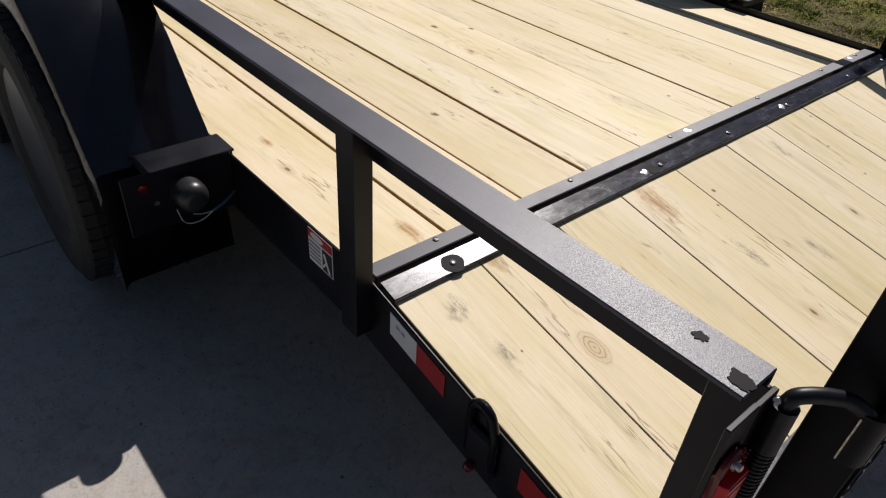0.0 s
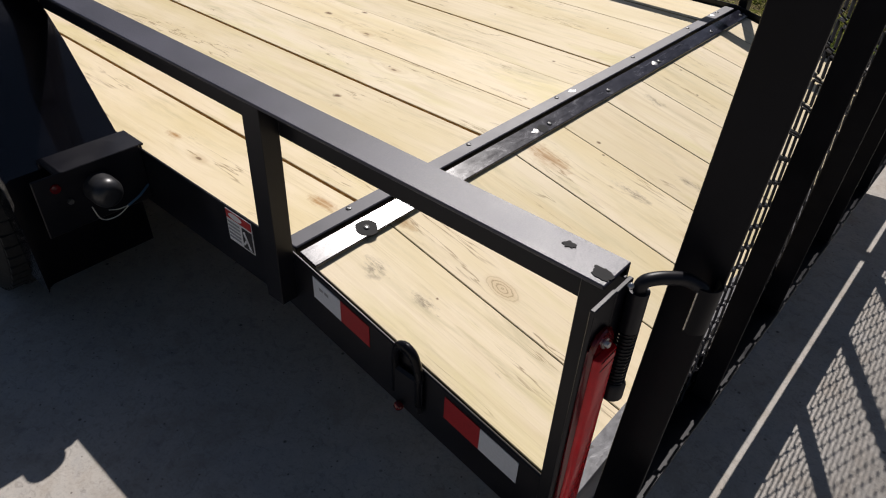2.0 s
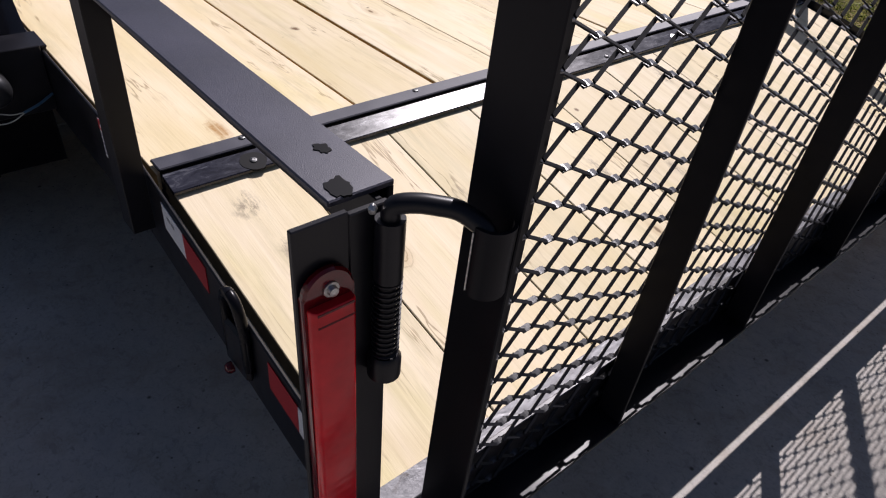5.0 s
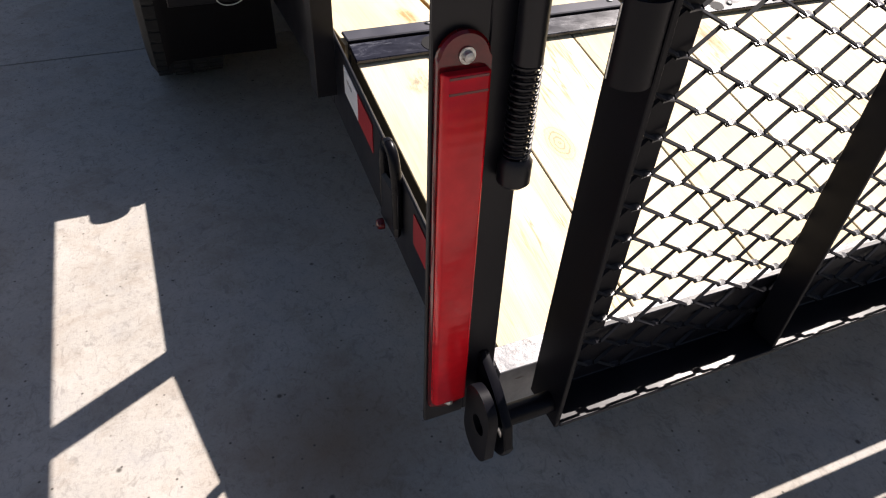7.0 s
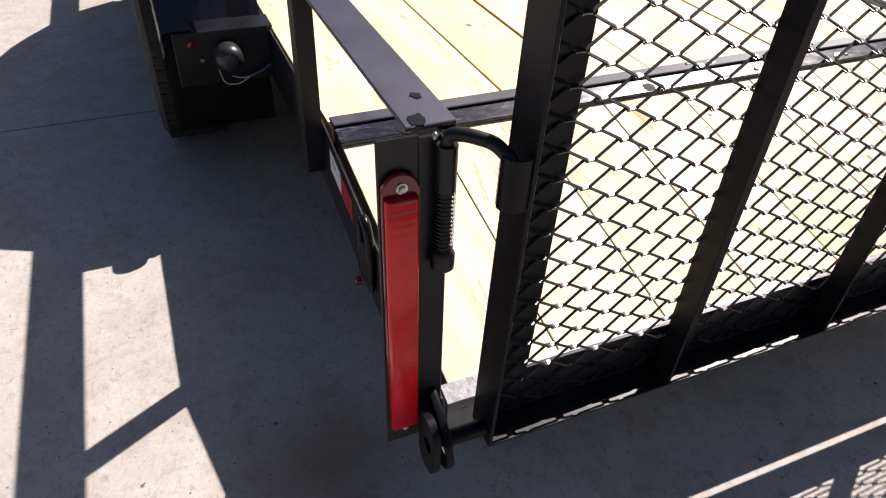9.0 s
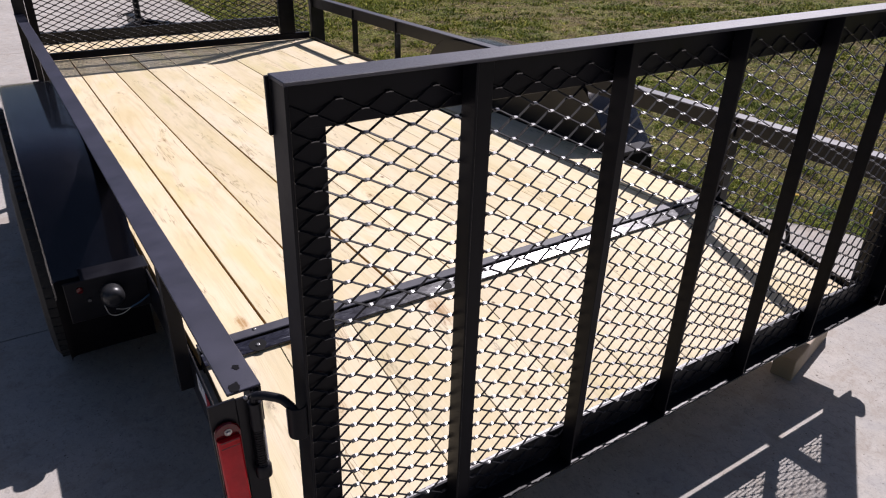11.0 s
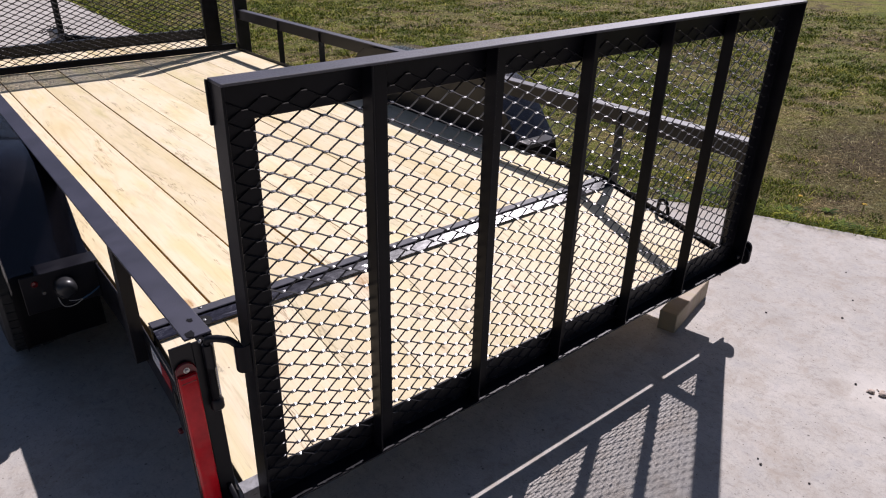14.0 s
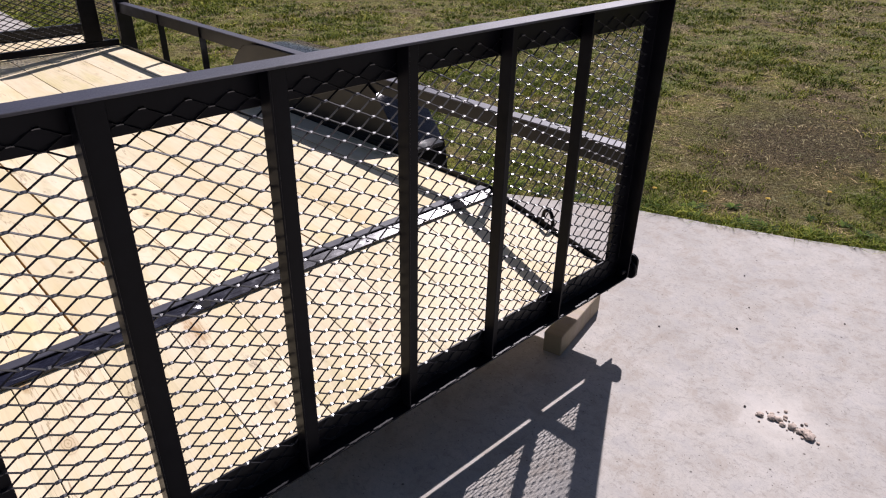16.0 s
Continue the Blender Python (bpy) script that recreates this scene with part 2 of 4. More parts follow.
    k.link(col, k.b.inputs["Base Color"])
    h = k.mix(0.18, k.mix(0.5, fine, grit), brush)
    k.bump(h, 0.28, 0.004)
    return k.m


def soil(name):
    """Lawn floor: moss, thatch and bare earth in patches, and the far lawn; shade between blades painted as specks."""
    k = Mat(name, 0.95, 0, (0.1, 0.11, 0.05), 0.1)
    v = k.coords()
    patch = k.noise(v, 0.8, 7, 0.62, 0.5)
    mid = k.noise(v, 3.6, 7, 0.72, 0.6)
    fine = k.noise(v, 40.0, 6, 0.75)
    col = k.ramp(patch, [(0.38, (0.120, 0.155, 0.018)), (0.48, (0.185, 0.195, 0.030)), (0.55, (0.205, 0.185, 0.050)), (0.64, (0.180, 0.135, 0.066))])
    col = k.mix(k.ramp(mid, [(0.49, grey(0)), (0.58, grey(0.85))]), col, (0.060, 0.042, 0.026))
    col = k.mix(k.ramp(mid, [(0.32, grey(0.7)), (0.45, grey(0))]), col, (0.110, 0.130, 0.022))
    col = k.mix(k.ramp(fine, [(0.54, grey(0)), (0.66, grey(0.8))]), col, (0.32, 0.255, 0.135))
    # near-black specks paint the shadowed gaps of the sward into the colour
    col = k.mix(k.ramp(fine, [(0.34, grey(0.9)), (0.48, grey(0))]), col, (0.018, 0.016, 0.008))
    at = k.node("VectorMath")
    at.operation = "SUBTRACT"
    at.inputs[1].default_value = (5.3, -0.25, 0)
    k.link(k.node("NewGeometry").outputs["Position"], at.inputs[0])
    sc = k.node("VectorMath")
    sc.operation = "MULTIPLY"
    sc.inputs[1].default_value = (0.24, 0.36, 0)
    k.link(at.outputs[0], sc.inputs[0])
    ln = k.node("VectorMath")
    ln.operation = "LENGTH"
    k.link(sc.outputs[0], ln.inputs[0])
    wob = k.node("Math")
    wob.operation = "MULTIPLY_ADD"
    wob.inputs[1].default_value = 0.9
    k.link(mid, wob.inputs[0])
    k.link(ln.outputs["Value"], wob.inputs[2])
    col = k.mix(k.ramp(wob.outputs[0], [(0.56, grey(0.92)), (0.80, grey(0))]), col, k.mix(k.ramp(fine, [(0.4, grey(0)), (0.6, grey(1))]), (0.022, 0.015, 0.009), (0.120, 0.088, 0.050)))
    k.link(col, k.b.inputs["Base Color"])
    k.bump(k.mix(0.5, fine, mid), 1.0, 0.06)
    return k.m


def blades(name, stops):
    """Grass blades, each of its own tone."""
    k = Mat(name, 0.75, 0, stops[0], 0.08)
    geo = k.node("NewGeometry").outputs["Random Per Island"]
    tone = k.noise(k.coords(), 1.8, 4, 0.6)
    col = k.ramp(geo, [(0.0, stops[0]), (0.6, stops[1]), (1.0, stops[2])])
    k.link(k.mix(1.0, col, k.ramp(tone, [(0.36, (0.55, 0.66, 0.60)), (0.50, (0.95, 0.97, 0.90)), (0.64, (1.45, 1.30, 1.20))]), "MULTIPLY"), k.b.inputs["Base Color"])
    return k.m


def plain(name, color, rough=0.5, metal=0.0, vary=0.15, scale=30.0, bump=0.1):
    k = Mat(name, rough, metal, color)
    n = k.noise(k.coords(), scale, 5, 0.6)
    lo = tuple(c * (1 - vary) for c in color)
    hi = tuple(min(1, c * (1 + vary)) for c in color)
    k.link(k.ramp(n, [(0.3, lo), (0.7, hi)]), k.b.inputs["Base Color"])
    if bump:
        k.bump(n, bump, 0.003)
    return k.m


def blotted_metal(name):
    """Bare grey plate, smeared, with dark brown blots."""
    k = Mat(name, 0.4, 0.15, (0.22, 0.22, 0.23))
    v = k.coords()
    n = k.noise(k.coords((1.0, 2.2, 2.2)), 17.0, 3, 0.5, 1.2)
    smear = k.noise(v, 40.0, 6, 0.7)
    col = k.ramp(smear, [(0.3, (0.15, 0.15, 0.157)), (0.7, (0.27, 0.27, 0.28))])
    blot = k.ramp(n, [(0.60, grey(0)), (0.66, grey(0.8))])
    col = k.mix(blot, col, (0.075, 0.06, 0.05))
    k.link(col, k.b.inputs["Base Color"])
    k.link(k.ramp(smear, [(0.3, grey(0.30)), (0.7, grey(0.5))]), k.b.inputs["Roughness"])
    k.bump(k.mix(0.5, n, smear), 0.5, 0.004)
    return k.m


def strip_paint(name):
    """Glossy black enamel scuffed in streaks along the strip, with grey rubbed patches and dust."""
    k = Mat(name, 0.27, 0, (0.012, 0.012, 0.017), 0.42)
    v = k.coords()
    streak = k.noise(k.coords((9.0, 75.0, 1.0)), 1.0, 7, 0.72)
    cloud = k.noise(k.coords((16.0, 34.0, 1.0)), 1.5, 6, 0.7, 0.5)
    fine = k.noise(v, 420.0, 3, 0.65)
    col = k.ramp(cloud, [(0.36, (0.005, 0.005, 0.011)), (0.58, (0.016, 0.017, 0.030)), (0.74, (0.055, 0.057, 0.075))])
    col = k.mix(k.ramp(streak, [(0.60, grey(0)), (0.70, grey(0.75))]), col, (0.17, 0.175, 0.20))
    k.link(col, k.b.inputs["Base Color"])
    k.link(k.ramp(cloud, [(0.30, grey(0.18)), (0.55, grey(0.24)), (0.75, grey(0.34))]), k.b.inputs["Roughness"])
    k.bump(k.mix(0.5, streak, fine), 0.10, 0.0008)
    return k.m


BLACK = black_paint("black_enamel", 0.34, 0.0055, spec=0.27)
BLACK_COAT = black_paint("black_enamel_bar", 0.24, 0.004, spec=0.16)
# strong blue in the base paints the sky's reflection onto dusty upward faces
BLACK_TOP = black_paint("black_enamel_dusty_sky_tint", 0.42, 0.010, speckle=0.75, spec=0.9, cloud=0.4, peel=0.0005, blue=2.6)
BLACK_GATE = black_paint("black_enamel_gate", 0.36, 0.005, spec=0.13)
STRAND_PAINT = black_paint("black_enamel_strand", 0.5, 0.005, spec=0.3)
MESH_PAINT = black_paint("black_enamel_mesh", 0.30, 0.006, spec=1.0, peel=0.0012, coat=1.0)
FENDER = black_paint("black_enamel_fender", 0.17, 0.008, spec=1.0, coat=1.0)
STRIP = strip_paint("scuffed_strip_paint")
STRIP_F = black_paint("lightly_worn_strip_paint", 0.46, 0.026, spec=0.75, speckle=0.3, blue=1.5)
PLATE = blotted_metal("blotted_grey_plate")
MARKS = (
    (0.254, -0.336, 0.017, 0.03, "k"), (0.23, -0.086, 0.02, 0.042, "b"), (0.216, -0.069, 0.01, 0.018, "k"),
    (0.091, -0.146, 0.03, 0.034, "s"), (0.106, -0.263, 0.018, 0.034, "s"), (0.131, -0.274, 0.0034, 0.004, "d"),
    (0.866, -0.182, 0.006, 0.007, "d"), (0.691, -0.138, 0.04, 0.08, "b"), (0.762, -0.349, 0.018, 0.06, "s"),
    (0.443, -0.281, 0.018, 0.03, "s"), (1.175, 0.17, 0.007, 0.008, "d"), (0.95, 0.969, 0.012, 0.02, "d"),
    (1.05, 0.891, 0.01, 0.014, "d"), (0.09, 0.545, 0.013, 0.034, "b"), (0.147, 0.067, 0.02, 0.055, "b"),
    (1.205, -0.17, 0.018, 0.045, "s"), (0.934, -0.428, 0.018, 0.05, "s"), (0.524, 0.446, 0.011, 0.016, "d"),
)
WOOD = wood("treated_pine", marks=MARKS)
# side faces of the tail planks, much darker than their tops
TAIL_EDGE = plain("dark_plank_edge", (0.16, 0.135, 0.08), 0.7, 0, 0.25, 40, 0.2)
WOOD_EDGE = plain("rusty_brown_plank_edge", (0.46, 0.29, 0.10), 0.7, 0, 0.25, 40, 0.2)
OLD_WOOD = wood("weathered_pine", (0.37, 0.305, 0.235), (0.24, 0.185, 0.13))
CONCRETE = concrete("broom_finished_concrete")
SOIL = soil("lawn_floor")
# the palest green and straw tones also paint in sunlit glints on blades
GRASS = blades("green_blades", ((0.028, 0.052, 0.006), (0.150, 0.195, 0.018), (0.440, 0.450, 0.070)))
STRAW = blades("straw_blades", ((0.055, 0.040, 0.018), (0.220, 0.172, 0.075), (0.62, 0.53, 0.30)))
WEED = blades("dark_weed_leaf", ((0.018, 0.036, 0.006), (0.045, 0.085, 0.012), (0.105, 0.160, 0.022)))
RUBBER = plain("tyre_rubber", (0.018, 0.017, 0.016), 0.75, 0, 0.4, 60, 0.3)
RIM = plain("painted_rim", (0.05, 0.05, 0.055), 0.35, 0.2)
STEEL = plain("bright_steel", (0.50, 0.49, 0.48), 0.34, 1.0, 0.4, 260, 0.4)
ZINC = plain("zinc_screw", (0.16, 0.16, 0.16), 0.45, 1.0, 0.2, 200, 0.1)
RED_TAPE = plain("red_reflective_tape", (0.36, 0.012, 0.016), 0.35, 0, 0.12, 220, 0.05)
WHITE_TAPE = plain("white_reflective_tape", (0.62, 0.63, 0.66), 0.4, 0, 0.06, 220, 0.05)
WHITE = plain("white_decal", (0.72, 0.72, 0.72), 0.5, 0, 0.05)
RED_INK = plain("red_decal_ink", (0.45, 0.02, 0.02), 0.5, 0, 0.05)
DARK_INK = plain("dark_decal_ink", (0.02, 0.02, 0.022), 0.5, 0, 0.05)
GREY_INK = plain("grey_decal_ink", (0.3, 0.3, 0.31), 0.5, 0, 0.05)
WIRE_WHITE = plain("white_wire", (0.55, 0.55, 0.50), 0.5)
WIRE_BLUE = plain("blue_wire", (0.05, 0.12, 0.2), 0.5)
STONE = plain("dark_pebble", (0.05, 0.042, 0.035), 0.8, 0, 0.4, 80, 0.4)
DOME = plain("dark_domed_metal", (0.028, 0.028, 0.030), 0.36, 0.2, 0.3, 40, 0.05)
CRUMB = plain("dried_mud", (0.46, 0.375, 0.310), 0.9, 0, 0.35, 120, 0.5)
YELLOW = plain("dandelion", (0.65, 0.42, 0.02), 0.7)
SPOT = Mat("wet_black_enamel", 0.6, 0, (0.003, 0.003, 0.004), 0.12).m


def red_lens():
    k = Mat("red_lens", 0.22, 0, (0.62, 0.008, 0.008), 0.25)
    w = k.node("TexWave", Scale=26.0, Distortion=1.2)
    w.bands_direction = "Z"
    k.link(k.coords((0.2, 0.2, 1.0)), w.inputs["Vector"])
    n = k.noise(k.coords(), 25, 4, 0.6)
    c = k.ramp(n, [(0.3, (0.50, 0.006, 0.012)), (0.7, (0.72, 0.011, 0.019))])
    k.link(c, k.b.inputs["Base Color"])
    k.b.inputs["Coat Weight"].default_value = 0.20
    k.b.inputs["Coat Roughness"].default_value = 0.12
    k.bump(w.outputs["Fac"], 0.08, 0.002)
    return k.m


LENS = red_lens()
LENS_DARK = plain("dark_red_lens", (0.11, 0.003, 0.005), 0.12, 0, 0.3, 60, 0.05)


# ---------------------------------------------------------------- mesh helpers
def finish(name, bm, material, smooth=False):
    me = bpy.data.meshes.new(name)
    bmesh.ops.recalc_face_normals(bm, faces=bm.faces)
    bm.to_mesh(me)
    bm.free()
    me.materials.append(material)
    if smooth:
        me.polygons.foreach_set("use_smooth", [True] * len(me.polygons))
        me.set_sharp_from_angle(angle=radians(38))
    return me


def part(name, bm, material, parent=None, label="", smooth=False):
    ob = new(name, finish(name, bm, material, smooth))
    if parent:
        ob.parent = parent
    return tagged(ob, label)


def piece(name, mesh, parent, m=None):
    ob = new(name, mesh)
    ob.parent = parent
    if m is not None:
        ob.matrix_local = m
    return ob


def box(bm, x0, x1, y0, y1, z0, z1, bevel=0.0015, m=None):
    geo = bmesh.ops.create_cube(bm, size=1.0)
    vs = geo["verts"]
    for v in vs:
        v.co = Vector((x0 + (v.co.x + 0.5) * (x1 - x0), y0 + (v.co.y + 0.5) * (y1 - y0), z0 + (v.co.z + 0.5) * (z1 - z0)))
    if bevel:
        es = list({e for v in vs for e in v.link_edges})
        vs = list({v for f in bmesh.ops.bevel(bm, geom=es, offset=bevel, segments=1, affect="EDGES")["faces"] for v in f.verts} | {v for v in vs if v.is_valid})
    if m is not None:
        bmesh.ops.transform(bm, matrix=m, verts=vs)
    return vs


def boxes(*args, bevel=0.0015):
    bm = bmesh.new()
    for a in args:
        box(bm, *a, bevel=bevel)
    return bm


def extrude(bm, outline, axis, a, b, bevel=0.0):
    """A prism on a closed outline of pairs, drawn along an axis from a to b."""
    def at(p, s):
        return {"x": (s, p[0], p[1]), "y": (p[0], s, p[1]), "z": (p[0], p[1], s)}[axis]
    lo = [bm.verts.new(at(p, a)) for p in outline]
    hi = [bm.verts.new(at(p, b)) for p in outline]
    n = len(outline)
    bm.faces.new(lo)
    bm.faces.new(hi[::-1])
    for i in range(n):
        bm.faces.new((lo[i], hi[i], hi[(i + 1) % n], lo[(i + 1) % n]))
    if bevel:
        es = list({e for v in lo + hi for e in v.link_edges})
        bmesh.ops.bevel(bm, geom=es, offset=bevel, segments=1, affect="EDGES")
    return bm


def tube(bm, pts, r, sides=10, closed=False):
    """A round bar along a line of points."""
    pts = [Vector(p) for p in pts]
    rings = []
    n = len(pts)
    side = None
    for i, p in enumerate(pts):
        d = (pts[(i + 1) % n] if (closed or i < n - 1) else p) - (pts[i - 1] if (closed or i) else p)
        d.normalize()
        if side is None:
            side = d.orthogonal().normalized()
        side = (side - d * side.dot(d)).normalized()
        other = d.cross(side)
        rings.append([bm.verts.new(p + r * (math.cos(a) * side + math.sin(a) * other)) for a in [2 * math.pi * j / sides for j in range(sides)]])
    for i in range(n if closed else n - 1):
        a, b = rings[i], rings[(i + 1) % n]
        for j in range(sides):
            bm.faces.new((a[j], a[(j + 1) % sides], b[(j + 1) % sides], b[j]))
    if not closed:
        bm.faces.new(rings[0][::-1])
        bm.faces.new(rings[-1])
    return bm


def bend(points, radius=0.02, steps=5):
    """Points with rounded corners."""
    out = [Vector(points[0])]
    for a, b, c in zip(points, points[1:], points[2:]):
        a, b, c = Vector(a), Vector(b), Vector(c)
        p, q = b + (a - b).normalized() * radius, b + (c - b).normalized() * radius
        for i in range(steps + 1):
            s = i / steps
            out.append((1 - s) ** 2 * p + 2 * s * (1 - s) * b + s * s * q)
    out.append(Vector(points[-1]))
    return out


def lathe(bm, profile, axis_pos, axis="x", sides=32):
    """Turns pairs (along, radius) about an axis through axis_pos."""
    c = Vector(axis_pos)
    rings = []
    for s, r in profile:
        ring = []
        for j in range(sides):
            a = 2 * math.pi * j / sides
            u, w = r * math.cos(a), r * math.sin(a)
            ring.append(bm.verts.new(c + Vector({"x": (s, u, w), "y": (u, s, w), "z": (u, w, s)}[axis])))
        rings.append(ring)
    for a, b in zip(rings, rings[1:]):
        for j in range(sides):
            bm.faces.new((a[j], a[(j + 1) % sides], b[(j + 1) % sides], b[j]))
    if profile[0][1] > 0:
        bm.faces.new(rings[0][::-1])
    if profile[-1][1] > 0:
        bm.faces.new(rings[-1])
    return bm


# ---------------------------------------------------------------- ground
WIDE = 2.114          # deck width
DECK = 0.4405         # deck top
BREAK = -0.030        # where the flat deck ends and the dovetail begins
SLOPE = 0.21          # fall of the dovetail
REAR = -0.68          # rear edge of the dovetail boards
FRONT = 4.95          # front edge of the deck


def dove(y):
    return DECK + SLOPE * min(0.0, y - BREAK)


def curve_edge(y):
    """Right edge of the driveway at y."""
    pts = [(-30, 5.2), (-4, 4.60), (-1.245, 3.787), (-0.838, 3.586), (-0.253, 3.352), (-0.103, 3.307), (0.185, 3.140), (0.442, 2.995), (0.647, 2.88), (1.486, 2.636), (2.95, 2.52), (8.15, 2.51), (12.65, 2.59), (60, 3.4)]
    for (ya, xa), (yb, xb) in zip(pts, pts[1:]):
        if ya <= y <= yb:
            return xa + (xb - xa) * (y - ya) / (yb - ya)
    return pts[-1][1]


bm = bmesh.new()
N = 60
grid = [[None] * (N + 1) for _ in range(N + 1)]
for i in range(N + 1):
    for j in range(N + 1):
        u, w = (i / N - 0.5) * 2, (j / N - 0.5) * 2
        x, y = 500 * u * abs(u) ** 2, 500 * w * abs(w) ** 2
        grid[i][j] = bm.verts.new((x + 6, y + 4, -0.028))
for i in range(N):
    for j in range(N):
        bm.faces.new((grid[i][j], grid[i + 1][j], grid[i + 1][j + 1], grid[i][j + 1]))
ground = part("ground", bm, SOIL)
tagged(ground, "patchy spring lawn soil with moss and thatch", "ground", kind="structure")

driveway = tagged(new("driveway"), "pale broom-finished concrete driveway slabs", "driveway", kind="structure")


def slab(y0, y1):
    """One cast slab between two joints, its right edge free-form."""
    bm = bmesh.new()
    step = 0.06 if y1 - y0 < 6 else 0.6
    n = max(2, int((y1 - y0) / step))
    right = []
    for i in range(n + 1):
        y = y0 + (y1 - y0) * i / n
        right.append((curve_edge(y) + 0.012 * noise.noise((y * 5, 0, 0)) + 0.006 * noise.noise((y * 23, 4, 0)), y))
    outline = [(-14.0, y0)] + right + [(-14.0, y1)]
    lo = [bm.verts.new((x, y, -0.10)) for x, y in outline]
    hi = [bm.verts.new((x, y, 0.0)) for x, y in outline]
    m = len(outline)
    bm.faces.new(hi)
    for i in range(m):
        bm.faces.new((lo[i], lo[(i + 1) % m], hi[(i + 1) % m], hi[i]))
    return part("slab", bm, CONCRETE, driveway)


for y0, y1 in ((-26.0, -4.9), (-4.892, 1.098), (1.106, 7.2), (7.208, 13.2), (13.21, 55.0)):
    slab(y0, y1)
bm = boxes((-14.0, 2.4, 1.092, 1.112, -0.09, -0.012), bevel=0)
part("joint_filler", bm, plain("dark_joint", (0.05, 0.047, 0.043), 0.9), driveway)

# ---------------------------------------------------------------- trailer
trailer = tagged(new("utility_trailer"), "black steel tandem-axle utility trailer with fresh pine deck on a driveway", "trailer")

# main frame: side channels along the flat deck and along the dovetail, a little higher than the boards
FRAME_X, FRAME_UP = -0.031, 0.037      # outer face of the left channel, its rise over the boards


def frame_side(x_out, x_in, up):
    a, b = sorted((x_out, x_in))
    part("frame_channel", boxes((a, b, BREAK, FRONT, 0.335, DECK + up)), BLACK, trailer, "black steel frame channel")
    bm = bmesh.new()
    y1 = REAR - 0.008
    extrude(bm, [(BREAK, 0.335), (BREAK, DECK + up), (y1, dove(y1) + up), (y1, dove(y1) - 0.10)], "x", a, b, 0.0022)
    part("dovetail_channel", bm, BLACK, trailer, "black steel channel of the dovetail")


frame_side(FRAME_X, FRAME_X + 0.006, FRAME_UP)
frame_side(WIDE + 0.0115, WIDE + 0.0063, 0.021)
for x0, x1 in ((FRAME_X + 0.006, 0.030), (WIDE - 0.045, WIDE + 0.006)):
    part("channel_flange", boxes((x0, x1, 0.05, FRONT, 0.335, 0.343)), BLACK, trailer)
    part("channel_flange", boxes((x0, x1, 0.05, FRONT, 0.386, 0.394)), BLACK, trailer)
part("front_bar", boxes((FRAME_X, WIDE + 0.0115, FRONT + 0.002, FRONT + 0.052, 0.335, DECK + 0.09)), BLACK, trailer)
for y in (0.06, 0.75, 1.5, 2.25, 3.0, 3.75, 4.5):
    part("crossmember", boxes((FRAME_X + 0.006, WIDE, y, y + 0.05, 0.345, 0.398)), BLACK, trailer)

# the rear cross plate behind the dovetail boards
bm = bmesh.new()
y0, y1 = REAR + 0.036, REAR + 0.002
extrude(bm, [(y0, dove(y0) + 0.007), (y1, dove(y1) + 0.007), (y1, dove(y1) - 0.085), (y1 + 0.006, dove(y1) - 0.085), (y1 + 0.006, dove(y1)), (y0, dove(y0) + 0.001)], "x", -0.014, WIDE, 0.001)
part("rear_plate", bm, PLATE, trailer, "bare grey rear plate with dark blots")

# strips over the break of the deck
part("break_strip", boxes((0.000, WIDE - 0.002, -0.026, 0.0135, DECK + 0.004, DECK + 0.010), bevel=0.002), STRIP_F, trailer, "black steel strip with light wear")
bm = bmesh.new()
extrude(bm, [(-0.040, 0.4430), (-0.040, 0.4495), (-0.085, 0.4388), (-0.085, 0.4323)], "x", -0.002, WIDE - 0.002, 0.0012)
part("break_strip", bm, STRIP, trailer, "glossy black steel strip with scuffs")
part("break_gap", boxes((0.0, WIDE, -0.044, -0.022, DECK - 0.05, DECK - 0.030), bevel=0), BLACK, trailer)
part("strip_leg", boxes((0.002, WIDE - 0.002, -0.0255, -0.0215, DECK - 0.048, DECK + 0.0045), bevel=0), BLACK, trailer)
part("strip_leg", boxes((0.002, WIDE - 0.002, -0.0445, -0.0405, DECK - 0.048, 0.4425), bevel=0), BLACK, trailer)


def strip_z(y):
    """Top of the sloping strip."""
    return 0.4495 + 0.238 * (y + 0.040)


def screw_mesh():
    bm = bmesh.new()
    lathe(bm, [(0.0, 0.0065), (0.0022, 0.006), (0.0032, 0.0035), (0.0024, 0.0028), (0.0024, 0.0001)], (0, 0, 0), "z", 10)
    return finish("screw", bm, ZINC, True)


SCREW = screw_mesh()
for x in (0.160, 0.551, 0.933, 1.365, 1.76, 2.01):
    piece("screw", SCREW, trailer, pose(x, 0.001, DECK + 0.010))
for x in (0.146, 0.80, 1.10, 1.415, 1.81, 2.07):
    piece("screw", SCREW, trailer, pose(x, -0.067, strip_z(-0.067) + 0.0003, 13.4))

